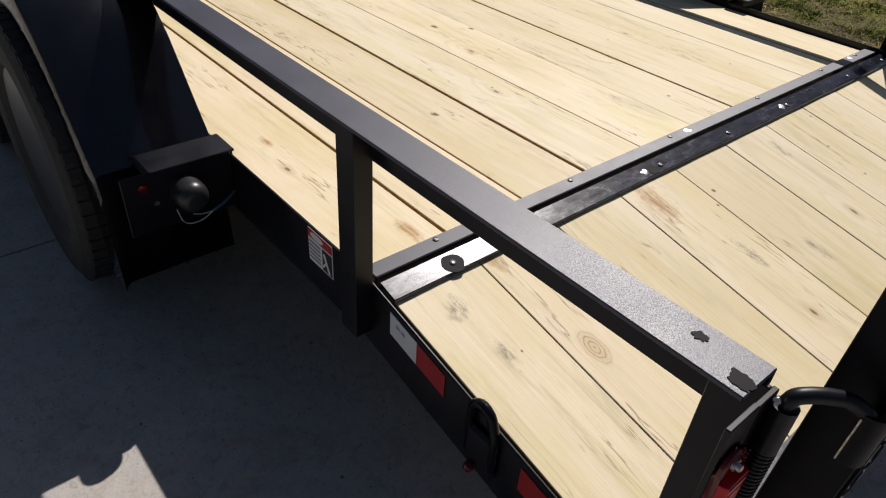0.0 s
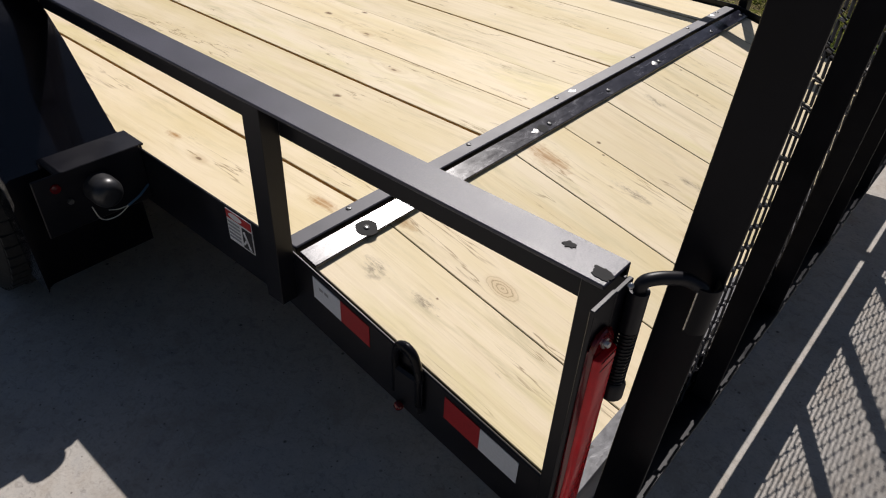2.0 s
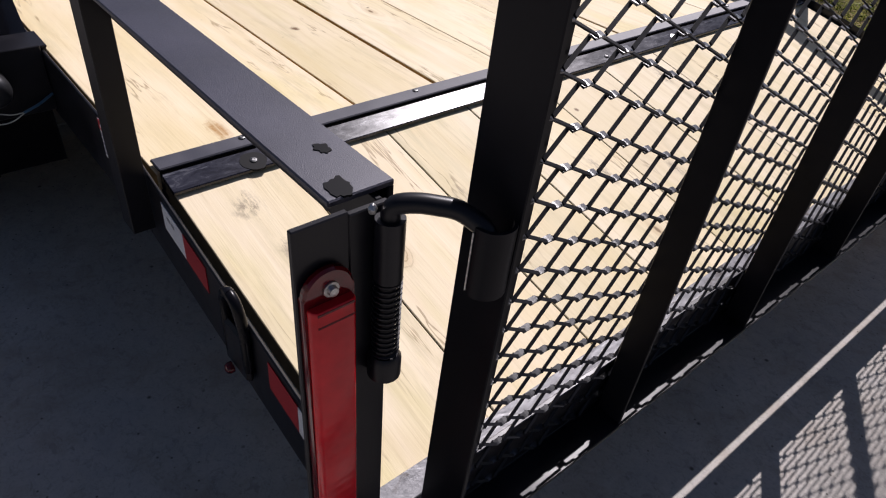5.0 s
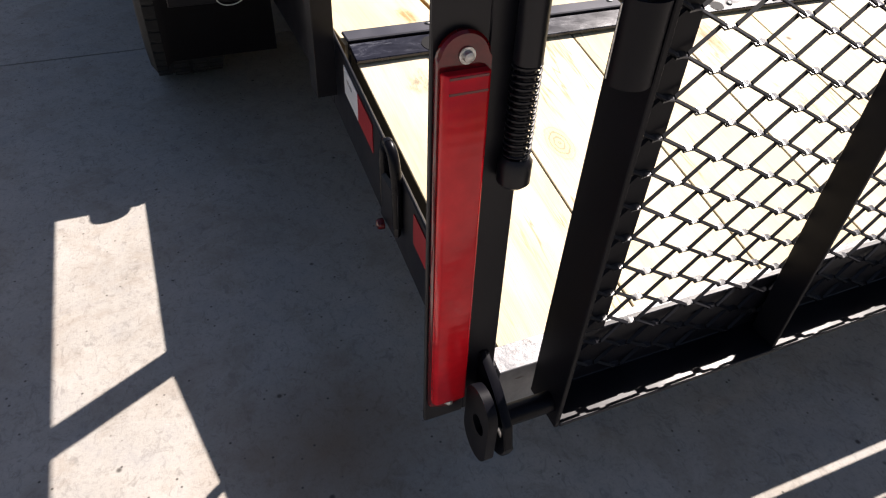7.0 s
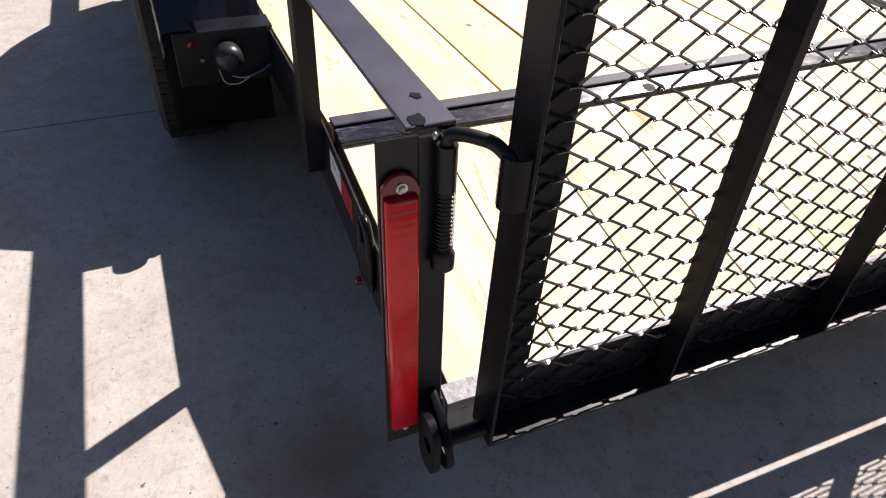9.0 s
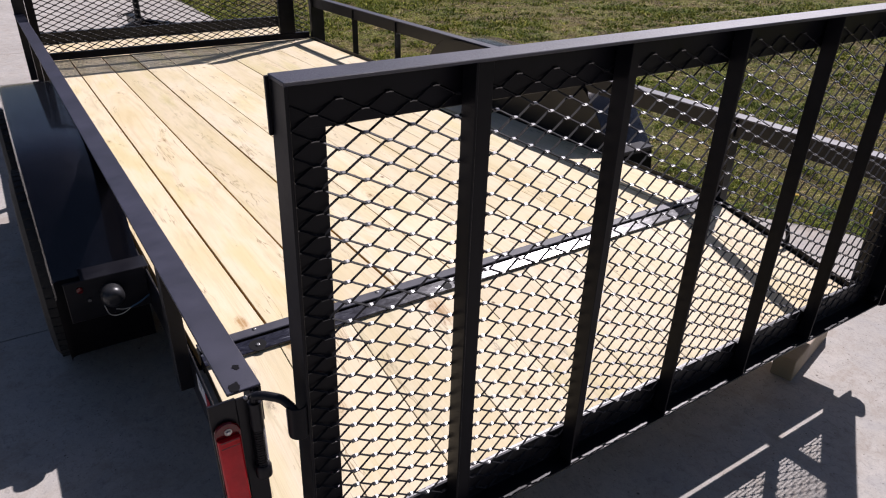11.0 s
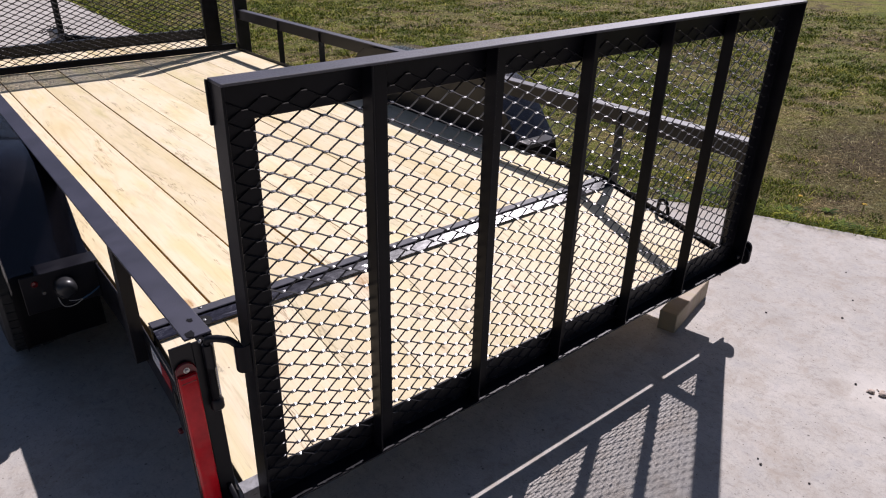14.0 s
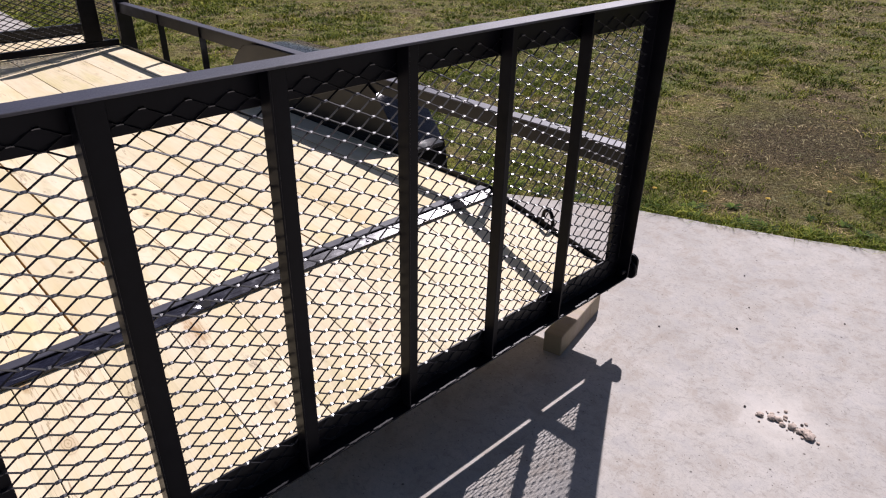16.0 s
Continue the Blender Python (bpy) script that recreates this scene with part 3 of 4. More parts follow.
for x, y, tilt in ((1.005, -0.002, 0), (1.970, 0.0, 0), (0.740, -0.066, 1), (1.390, -0.066, 1)):
    z = DECK + 0.0100 if not tilt else strip_z(y)
    bm = lathe(bmesh.new(), [(0.0, 0.0115), (0.0005, 0.0095), (0.0010, 0.006), (0.0011, 0.0005)], (0, 0, 0), "z", 28)
    for v in bm.verts:
        v.co.x *= 1 + 0.5 * noise.noise(v.co * 90 + Vector((x * 9, 0, 0)))
        v.co.y *= 0.8 + 0.5 * noise.noise(v.co * 70 + Vector((0, x * 7, 3)))
    bmesh.ops.transform(bm, matrix=pose(x, y, z, 13.4 if tilt else 0), verts=bm.verts)
    part("weld_spot", bm, STEEL, trailer, "bare shiny weld spot", True)

# paint puddles round two screws that run over the strip's rear edge
for x, r in ((0.146, 0.023), (0.765, 0.016)):
    bm = bmesh.new()
    edge = []
    for i in range(32):
        a = 2 * math.pi * i / 32
        q = r * (1 + 0.22 * noise.noise((1.5 * math.cos(a) + x * 50, 1.5 * math.sin(a), 2.0)))
        edge.append((q * math.cos(a), max(-0.024, min(0.022, 0.95 * q * math.sin(a)))))
    extrude(bm, edge, "z", -0.0030, 0.0008, 0.0003)
    bmesh.ops.transform(bm, matrix=pose(x, -0.069, strip_z(-0.069), 13.4), verts=bm.verts)
    part("paint_puddle", bm, SPOT, trailer, "thick black touch-up paint round a screw")

# rails: an angle with a flat top and a deep inner leg
RAIL_Z = 0.79
RAIL_END = 4.20


def rail(side):
    """side -1: left; +1: right (mirrored about the middle)."""
    def mx(a):
        return a if side < 0 else WIDE - a
    bm = bmesh.new()
    extrude(bm, [(mx(-0.083), RAIL_Z), (mx(-0.024), RAIL_Z), (mx(-0.024), RAIL_Z - 0.006), (mx(-0.083), RAIL_Z - 0.006)], "y", -0.678, RAIL_END, 0.0012)
    top = part("side_rail", bm, BLACK_TOP, trailer, "black angle-iron side rail with dusty, sky-tinted top")
    bm = bmesh.new()
    extrude(bm, [(mx(-0.0243), RAIL_Z - 0.0055), (mx(-0.030), RAIL_Z - 0.0055), (mx(-0.030), RAIL_Z - 0.079), (mx(-0.0243), RAIL_Z - 0.079)], "y", -0.678, RAIL_END, 0.0008)
    part("rail_leg", bm, BLACK, top)
    for y in (-0.063, 2.69, 3.364):
        bm = bmesh.new()
        out, inn = (-0.068, -0.0325) if side < 0 else (-0.060, -0.0135)
        a = [(mx(out), y), (mx(out), y + 0.046), (mx(out + 0.005), y + 0.046), (mx(out + 0.005), y + 0.005), (mx(inn), y + 0.005), (mx(inn), y)]
        extrude(bm, a, "z", 0.37, RAIL_Z - 0.008, 0.0008)
        part("rail_post", bm, BLACK, trailer)


rail(-1)
rail(1)

# rear corner posts with the light plates and tail lights
def corner(side):
    s = 1 if side < 0 else -1
    base = 0.0 if side < 0 else 2.125

    def mx(a):
        return base + s * a

    def lean(bm):
        """The corner post stands a little out of plumb."""
        for v in bm.verts:
            v.co.x -= s * 0.012 * (v.co.z - 0.53)
        return bm

    def xbox(bm, a, b, *rest, **kw):
        lo, hi = sorted((mx(a), mx(b)))
        box(bm, lo, hi, *rest, **kw)

    bm = bmesh.new()
    xbox(bm, -0.1167, -0.070, -0.690, -0.684, 0.283, 0.785, bevel=0.001)
    part("light_plate", lean(bm), BLACK, trailer)
    bm = bmesh.new()
    xbox(bm, -0.070, -0.0338, -0.690, -0.684, 0.285, RAIL_Z - 0.008, bevel=0.001)
    xbox(bm, -0.0420, -0.0360, -0.684, -0.633, 0.285, RAIL_Z - 0.008, bevel=0.001)
    part("corner_post", lean(bm), BLACK, trailer)
    light = part("tail_light", lean(light_body(mx)), LENS_DARK, trailer, "long red tail light with dark domed end", True)
    part("lens", lean(light_lens(mx)), LENS, light, "ribbed translucent red lens", True)
    for z in (0.7045, 0.7170):
        bm = bmesh.new()
        xbox(bm, LIGHT_L + 0.0060, LIGHT_R - 0.0060, -0.7078, -0.7070, z - 0.0010, z + 0.0010, bevel=0)
        part("seam", lean(bm), LENS_DARK, light, "dark seam across the lens")
    cx = (LIGHT_L + LIGHT_R) / 2
    for z, r in ((0.7300, 0.0045), (0.3225, 0.0040)):
        bm = lathe(bmesh.new(), [(0.0, r * 1.5), (-0.0015, r * 1.5), (-0.0015, r), (-0.0055, r * 0.85), (-0.0065, r * 0.4), (-0.0065, 0.0)], (mx(cx + 0.001), -0.6985, z), "y", 14)
        part("bolt", lean(bm), STEEL, light, smooth=True)
    part("hinge_lug", lug(mx(-0.0655), 0.0055), BLACK_GATE, trailer, "oblong steel hinge lug", True)
    part("hinge_strap", strap(mx(-0.0470), 0.0055), BLACK_GATE, trailer, "bent steel hinge strap welded to the rear plate", True)
    bm = tube(bmesh.new(), [(mx(-0.064), -0.738, 0.318), (mx(0.020), -0.738, 0.318)], 0.0125, 14)
    part("hinge_pin", bm, BLACK_GATE, trailer, smooth=True)
    part("weld_bead", tube(bmesh.new(), bend([(mx(-0.0545), -0.752, 0.326), (mx(-0.0510), -0.757, 0.314), (mx(-0.0475), -0.752, 0.302)], 0.006, 4), 0.0030, 8), STEEL, trailer, "bare bright weld on the hinge", True)


LIGHT_L, LIGHT_R = -0.1152, -0.0715     # edges of the tail light on its plate


def light_body(mx):
    """Housing: a dark end with a round head at the top and a low collar all round the lens."""
    bm = bmesh.new()
    c, r = (LIGHT_L + LIGHT_R) / 2, (LIGHT_R - LIGHT_L) / 2
    pts = [(c + r * math.cos(a), 0.7265 + 0.0220 * math.sin(a)) for a in [math.pi * i / 16 for i in range(17)]]
    pts += [(c + r * math.cos(a), 0.320 + 0.007 * math.sin(a)) for a in [math.pi + math.pi * i / 8 for i in range(9)]]
    extrude(bm, [(mx(a), z) for a, z in pts], "y", -0.6905, -0.6985, 0.0022)
    return bm


def light_lens(mx):
    """Lens block with rounded long edges, raised over the housing."""
    bm = bmesh.new()
    x0, x1 = LIGHT_L + 0.0022, LIGHT_R - 0.0022
    prof = [(x0, -0.696), (x0, -0.7035), (x0 + 0.0035, -0.7075), (x1 - 0.0035, -0.7075), (x1, -0.7035), (x1, -0.696)]
    extrude(bm, [(mx(a), y) for a, y in prof], "z", 0.3300, 0.7190, 0.0012)
    return bm


def holed(bm, outline, hole, x, half):
    """A plate across the trailer between two closed rings of as many points."""
    rings = [[[bm.verts.new((q, p, z)) for p, z in o] for o in (outline, hole)] for q in (x - half, x + half)]
    n = len(outline)
    for i in range(n):
        j = (i + 1) % n
        bm.faces.new((rings[0][0][i], rings[0][0][j], rings[0][1][j], rings[0][1][i]))
        bm.faces.new((rings[1][0][j], rings[1][0][i], rings[1][1][i], rings[1][1][j]))
        bm.faces.new((rings[0][0][j], rings[0][0][i], rings[1][0][i], rings[1][0][j]))
        bm.faces.new((rings[0][1][i], rings[0][1][j], rings[1][1][j], rings[1][1][i]))
    return bm


def lug(x, half):
    """A stadium-shaped plate with a round hole, upright across the trailer."""
    cy, r = -0.733, 0.028
    turn = [2 * math.pi * i / 28 for i in range(28)]
    outer = [(cy + r * math.cos(a), (0.338 if math.sin(a) > 0 else 0.289) + r * math.sin(a)) for a in turn]
    return holed(bmesh.new(), outer, [(-0.738 + 0.0125 * math.cos(a), 0.318 + 0.0125 * math.sin(a)) for a in turn], x, half)


def strap(x, half):
    """A strap that runs from the rear plate back and down round the hinge pin."""
    bm = bmesh.new()
    low = [(-0.742 + 0.027 * math.cos(a), 0.300 + 0.028 * math.sin(a)) for a in [math.pi * (1 + i / 10) for i in range(11)]]
    extrude(bm, low + [(-0.712, 0.306), (-0.680, 0.330), (-0.676, 0.374), (-0.692, 0.380), (-0.730, 0.358), (-0.762, 0.332), (-0.769, 0.304)], "x", x - half, x + half, 0.002)
    return bm


corner(-1)
corner(1)

# touch-up spots on the left rail
for x, y, r in ((-0.046, -0.612, 0.0062), (-0.066, -0.665, 0.0105)):
    bm = bmesh.new()
    n = 30
    rim_pts = []
    for i in range(n):
        a = 6.283 * i / n
        q = r * (1 + 0.55 * noise.noise((1.6 * math.cos(a) + x * 90, 1.6 * math.sin(a), 0)) + 0.25 * noise.noise((5 * math.cos(a), 5 * math.sin(a), y * 70)))
        rim_pts.append((x + q * math.cos(a), y + 1.25 * q * math.sin(a)))
    extrude(bm, rim_pts, "z", RAIL_Z - 0.001, RAIL_Z + 0.0009)
    part("touch_up_spot", bm, SPOT, trailer, "glossy wet-looking black paint spot")

# spring latch between the left rail end and the gate
LX, LY = -0.0450, -0.7020
latch = part("spring_latch", tube(bmesh.new(), [(LX, LY, 0.7195), (LX, LY, 0.7765)], 0.0118, 16), BLACK, trailer, "black spring-loaded gate latch", True)
bm = tube(bmesh.new(), bend([(LX, LY, 0.626), (LX, LY, 0.7885), (-0.030, -0.7145, 0.7915), (-0.008, -0.7345, 0.789), (0.004, -0.7545, 0.777), (0.0065, -0.759, 0.738)], 0.0085), 0.0078, 12)
part("rod", bm, BLACK, latch, "bent round steel latch rod", True)
coil = [(LX + 0.0112 * math.cos(a), LY + 0.0112 * math.sin(a), 0.6365 + 0.083 * a / (2 * math.pi * 15)) for a in [2 * math.pi * 15 * i / 180 for i in range(181)]]
part("spring", tube(bmesh.new(), coil, 0.0013, 5), BLACK, latch, "thin coil spring", True)
part("end_cap", lathe(bmesh.new(), [(0.608, 0.0110), (0.612, 0.0148), (0.632, 0.0148), (0.6365, 0.0115)], (LX, LY, 0), "z", 16), BLACK, latch, smooth=True)
part("weld_bead", lathe(bmesh.new(), [(0.782, 0.003), (0.786, 0.0038), (0.789, 0.002), (0.790, 0.0005)], (-0.057, -0.696, 0), "z", 8), STEEL, latch, "bare bright weld bead", True)

# ---- rear gate
GX0, GX1 = 0.030, 2.137
GZ0, GH = 0.293, 1.030
LEAN = 1.2
gate = new("ramp_gate")
gate.parent = trailer
gate.matrix_local = pose(0, -0.699, GZ0, LEAN, 0, 0)    # local z up along the gate, local -y to the rear
tagged(gate, "upright black ramp gate of angle iron and expanded metal")


def gate_angle(name, outline, axis, a, b, label="", rack=0.0, material=None):
    bm = bmesh.new()
    extrude(bm, outline, axis, a, b, 0.001)
    for v in bm.verts:
        v.co.x += rack * (1 - v.co.z / GH)
    return part(name, bm, material or BLACK_GATE, gate, label)


T = 0.006
LEG, OUT = 0.079, 0.058
# outer uprights: leg in the plane of the gate, and leg to the rear at the outer edge
gate_angle("gate_upright", [(GX0, 0), (GX0 + LEG, 0), (GX0 + LEG, -T), (GX0 + T, -T), (GX0 + T, -OUT), (GX0, -OUT)], "z", 0.0, GH - 0.002, "", -0.012)
gate_angle("gate_upright", [(GX1, 0), (GX1, -OUT), (GX1 - T, -OUT), (GX1 - T, -T), (GX1 - 0.070, -T), (GX1 - 0.070, 0)], "z", 0.0, GH - 0.002, "", 0.0)
gate_angle("gate_top_bar", [(0.0005, GH - 0.086), (0.0005, GH - T), (-T - 0.0005, GH - T), (-T - 0.0005, GH - 0.086)], "x", GX0 - 0.001, GX1 + 0.001)
gate_angle("top_flange", [(0.0005, GH - T), (0.0005, GH), (-OUT - 0.001, GH), (-OUT - 0.001, GH - T)], "x", GX0 - 0.001, GX1 + 0.001, material=BLACK_TOP)
# the bottom bar's lower leg points to the rear and catches the sun that comes over its upper leg
gate_angle("gate_bottom_bar", [(0.0005, -0.004), (0.0005, 0.087), (-T - 0.0005, 0.087), (-T - 0.0005, 0.002), (-0.057, 0.002), (-0.057, -0.004)], "x", GX0 + T + 0.001 - 0.011, GX1 - T - 0.001, material=BLACK)
for c in (0.342, 0.684, 1.027, 1.370, 1.708):
    gate_angle("gate_bar", [(c, -0.0150), (c + 0.060, -0.0150), (c + 0.060, -0.0200), (c + 0.005, -0.0200), (c + 0.005, -0.054), (c, -0.054)], "z", 0.0035, GH - T - 0.002)


def expanded_metal(x0, x1, z0, z1, lwd=0.0832, swd=0.0390, y=-0.0092, wide=0.0041, thick=0.0019, flip=1):
    """A sheet of expanded metal: slanting strands that meet in twisted bonds."""
    verts, faces, slots = [], [], []

    def prism(ring_a, ring_b, slot=0):
        slots.extend([slot] * 6)
        k = len(verts)
        verts.extend(ring_a + ring_b)
        n = len(ring_a)
        faces.append(tuple(range(k, k + n))[::-1])
        faces.append(tuple(range(k + n, k + 2 * n)))
        for i in range(n):
            faces.append((k + i, k + (i + 1) % n, k + n + (i + 1) % n, k + n + i))

    cols = int((x1 - x0) / (lwd / 2)) + 1
    rows = int((z1 - z0) / (swd / 2)) + 1

    def ribbon(angle, half, t):
        c, q = math.cos(angle), math.sin(angle)
        return [(flip * p, r) for p, r in ((-half * c - t * q, -half * q + t * c), (half * c - t * q, half * q + t * c), (half * c + t * q, half * q - t * c), (-half * c + t * q, -half * q - t * c))]

    bond = ribbon(radians(13 if flip > 0 else 55), wide * 0.92, thick / 2)
    strand = ribbon(radians(34 if flip > 0 else 58), wide / 2, thick / 2)
    b = 0.0064
    for i in range(cols):
        for j in range(rows):
            if (i + j) % 2:
                continue
            x, z = x0 + i * lwd / 2, z0 + j * swd / 2
            # bond: a short strip, its broad face turned up and a little to the rear, slightly crowned
            prism([(x - b, y + p, z + q - 0.0007) for p, q in bond], [(x, y + p, z + q) for p, q in bond], 1)
            prism([(x, y + p, z + q) for p, q in bond], [(x + b, y + p, z + q - 0.0007) for p, q in bond], 1)
            for dx in (-1, 1):
                if not (x0 <= x + dx * lwd / 2 <= x1 + 0.001) or z + swd / 2 > z1:
                    continue
                xa, xb = x + dx * b * 0.75, x + dx * (lwd / 2 - b * 0.75)
                za, zb = z + 0.0014, z + swd / 2 - 0.0014
                prism([(xa, y + p - 0.0034 * flip, za + q) for p, q in strand], [(xb, y + p + 0.0034 * flip, zb + q) for p, q in strand])
    me = bpy.data.meshes.new("expanded_metal")
    me.from_pydata(verts, [], faces)
    me.materials.append(STRAND_PAINT)
    me.materials.append(MESH_PAINT)
    me.polygons.foreach_set("material_index", slots)
    return me


mesh_panel = new("mesh_panel", expanded_metal(0.0455, GX1 - 0.020, 0.0110, GH - 0.030))
mesh_panel.parent = gate
tagged(mesh_panel, "black expanded-metal mesh", kind="stuff")
part("end_plate", boxes((GX0 - 0.0070, GX0 - 0.0015, -T, 0.0, GH - 0.086, GH - 0.002), bevel=0.0008), BLACK_GATE, gate)
# half-round pocket for the latch rod, welded to the upright, its cut edge bare
PX, PY, PR = 0.0105, -0.0435, 0.0178
arc = [math.pi * (0.98 + 1.04 * i / 14) for i in range(15)]
ring = [(PX + PR * math.cos(a), PY + PR * math.sin(a)) for a in arc] + [(PX + (PR - 0.003) * math.cos(a), PY + (PR - 0.003) * math.sin(a)) for a in arc[::-1]]
pocket = part("latch_pocket", extrude(bmesh.new(), ring, "z", 0.427, 0.491), BLACK_GATE, gate, "half-round steel latch pocket", True)
part("bare_edge", boxes((PX - PR - 0.0008, PX - PR + 0.0032, PY + 0.0015, PY + 0.0030, 0.430, 0.486), bevel=0.0006), STEEL, pocket, "bare bright steel edge")

# ---- front mesh panel and its tall posts
FY = 4.215
panel = new("front_panel")
panel.parent = trailer
panel.matrix_local = pose(0, FY, DECK + 0.008)
tagged(panel, "tall black mesh panel across the front")
PH = 1.35
for z0, z1 in ((0.0, 0.050), (0.68, 0.72), (PH - 0.05, PH)):
    part("panel_bar", boxes((-0.004, WIDE - 0.004, -0.02, 0.02, z0, z1)), BLACK_GATE, panel)
for x0, x1 in ((0.0, 0.05), (1.85, 1.985)):
    part("panel_upright", boxes((x0, x1, -0.018, 0.018, 0.052, PH - 0.052)), BLACK_GATE, panel)
fm = new("mesh_panel", expanded_metal(0.02, WIDE + 0.0, 0.03, PH - 0.03, y=0.0, wide=0.0072, thick=0.0022, flip=-1))
fm.parent = panel
tagged(fm, "black expanded-metal mesh", kind="stuff")
for x0, x1 in ((-0.080, -0.006), (WIDE + 0.004, WIDE + 0.120)):
    part("front_post", boxes((x0, x1, 4.145, 4.19, 0.335, DECK + PH)), BLACK, trailer)

# ---- fenders
def fender(side):
    s = 1 if side < 0 else -1
    base = 0.0 if side < 0 else WIDE

    def mx(a):
        return base + s * a
    rear = [(0.524, 0.205), (0.528, 0.270), (0.536, 0.350), (0.546, 0.420), (0.556, 0.466), (0.572, 0.480), (0.625, 0.543), (0.670, 0.599), (0.717, 0.656), (0.772, 0.708), (0.850, 0.755), (0.950, 0.777), (1.080, 0.785)]
    prof = rear + [(1.465, 0.786)] + [(2.93 - y, z) for y, z in rear[::-1]]
    bm = bmesh.new()
    inner = -0.0315 if side < 0 else -0.013
    xs = [inner, -0.15, -0.277, -0.288, -0.2935]
    lift = [0.0, 0.001, 0.0, -0.006, -0.02]
    rows = []
    for x, d in zip(xs, lift):
        rows.append([bm.verts.new((mx(x), y, z + d)) for y, z in prof])
    # skirt: a narrow band that follows the top line
    cy, cz = 1.465, 0.34
    skirt = []
    for y, z in prof:
        v = Vector((cy - y, cz - z)).normalized() * 0.075
        skirt.append(bm.verts.new((mx(-0.295), y + v.x, z - 0.02 + v.y)))
    rows.append(skirt)
    for a, b in zip(rows, rows[1:]):
        for i in range(len(prof) - 1):
            bm.faces.new((a[i], a[i + 1], b[i + 1], b[i]))
    bmesh.ops.solidify(bm, geom=bm.faces[:], thickness=0.0025)
    f = part("fender", bm, FENDER, trailer, "glossy black sheet-steel tandem fender", True)
    f.data.materials.append(BLACK_GATE)
    for p in f.data.polygons:
        if abs(p.normal.y) > 0.9:
            p.material_index = 1
    # inner wall between deck and fender
    bm = bmesh.new()
    extrude(bm, [(y, z - 0.004) for y, z in prof if z > 0.46] + [(2.33, 0.43), (0.60, 0.43)], "x", *sorted((mx(inner - 0.0002), mx(inner - 0.004))))
    part("inner_panel", bm, BLACK, f)
    # bracket at the rear foot
    bm = bmesh.new()
    lo, hi = sorted((mx(-0.215), mx(inner + 0.013)))
    box(bm, lo, hi, 0.4765, 0.562, 0.481, 0.487)
    box(bm, lo, hi, 0.556, 0.562, 0.430, 0.481)
    box(bm, lo, hi, 0.4875, 0.493, 0.462, 0.481)
    part("fender_bracket", bm, BLACK, f)
    return f


fender(-1)
fender(1)


# ---- wheels
def tyre_mesh():
    bm = bmesh.new()
    R, W = 0.343, 0.104
    prof = [(-0.075, 0.20), (-0.098, 0.235), (-W, 0.275), (-0.100, 0.312), (-0.088, 0.335), (-0.070, R - 0.002), (0.0, R), (0.070, R - 0.002), (0.088, 0.335), (0.100, 0.312), (W, 0.275), (0.098, 0.235), (0.075, 0.20)]
    lathe(bm, prof, (0, 0, 0), "x", 64)
    bmesh.ops.delete(bm, geom=[f for f in bm.faces if len(f.verts) > 4], context="FACES_ONLY")
    # tread blocks
    n = 58
    for k in range(n):
        a = 2 * math.pi * k / n
        for x0, x1, sh in ((-0.086, -0.050, 0.0), (-0.042, -0.006, 0.5), (0.006, 0.042, 0.0), (0.050, 0.086, 0.5)):
            aa = a + sh * 2 * math.pi / n
            box(bm, x0, x1, -0.0125, 0.0125, R - 0.012, R + 0.005 - 0.004 * (abs(x0 + x1) > 0.1), 0, Matrix.Rotation(aa, 4, "X"))
    return finish("tyre", bm, RUBBER)


def rim_mesh():
    bm = bmesh.new()
    lathe(bm, [(-0.085, 0.205), (-0.080, 0.19), (-0.02, 0.185), (-0.015, 0.16), (-0.04, 0.12), (-0.045, 0.06), (-0.03, 0.05), (-0.03, 0.0)], (0, 0, 0), "x", 40)
    lathe(bm, [(0.085, 0.205), (0.080, 0.19), (0.0, 0.185)], (0, 0, 0), "x", 40)
    return finish("rim", bm, RIM, True)


TYRE, RIM_MESH = tyre_mesh(), rim_mesh()
for x, turn in ((-0.234, 0), (WIDE + 0.234, 180)):
    for y in (0.965, 1.86):
        wheel = new("wheel")
        wheel.parent = trailer
        wheel.matrix_local = pose(x, y, 0.347, 0, 0, turn)
        tagged(wheel, "black trailer wheel with ribbed tyre")
        piece("tyre", TYRE, wheel)
        piece("rim", RIM_MESH, wheel)
        for k in range(5):
            a = 2 * math.pi * k / 5
            bm = lathe(bmesh.new(), [(-0.065, 0.008), (-0.062, 0.010), (-0.04, 0.010)], (0, 0.057 * math.cos(a), 0.057 * math.sin(a)), "x", 6)
            part("lug_nut", bm, STEEL, wheel)
for y in (0.965, 1.86):
    part("axle", tube(bmesh.new(), [(-0.16, y, 0.347), (WIDE + 0.16, y, 0.347)], 0.03, 12), BLACK, trailer, smooth=True)

# ---- marker lamp with loose wires behind the left fender
LAMP_Y = 0.470
dome = [(-0.026, 0.034)] + [(-0.026 - 0.026 * math.sin(a), 0.012 + 0.022 * math.cos(a)) for a in [math.pi / 2 * i / 8 for i in range(1, 9)]] + [(-0.0525, 0.0005)]
bm = lathe(bmesh.new(), [(0.008, 0.034)] + dome, (-0.140, LAMP_Y - 0.008, 0.430), "y", 28)
lamp = part("hub_cap", bm, DOME, trailer, "dark domed metal cap under the fender bracket", True)
part("lamp_plate", boxes((-0.265, FRAME_X - 0.001, LAMP_Y, LAMP_Y + 0.006, 0.352, 0.490)), BLACK, lamp)
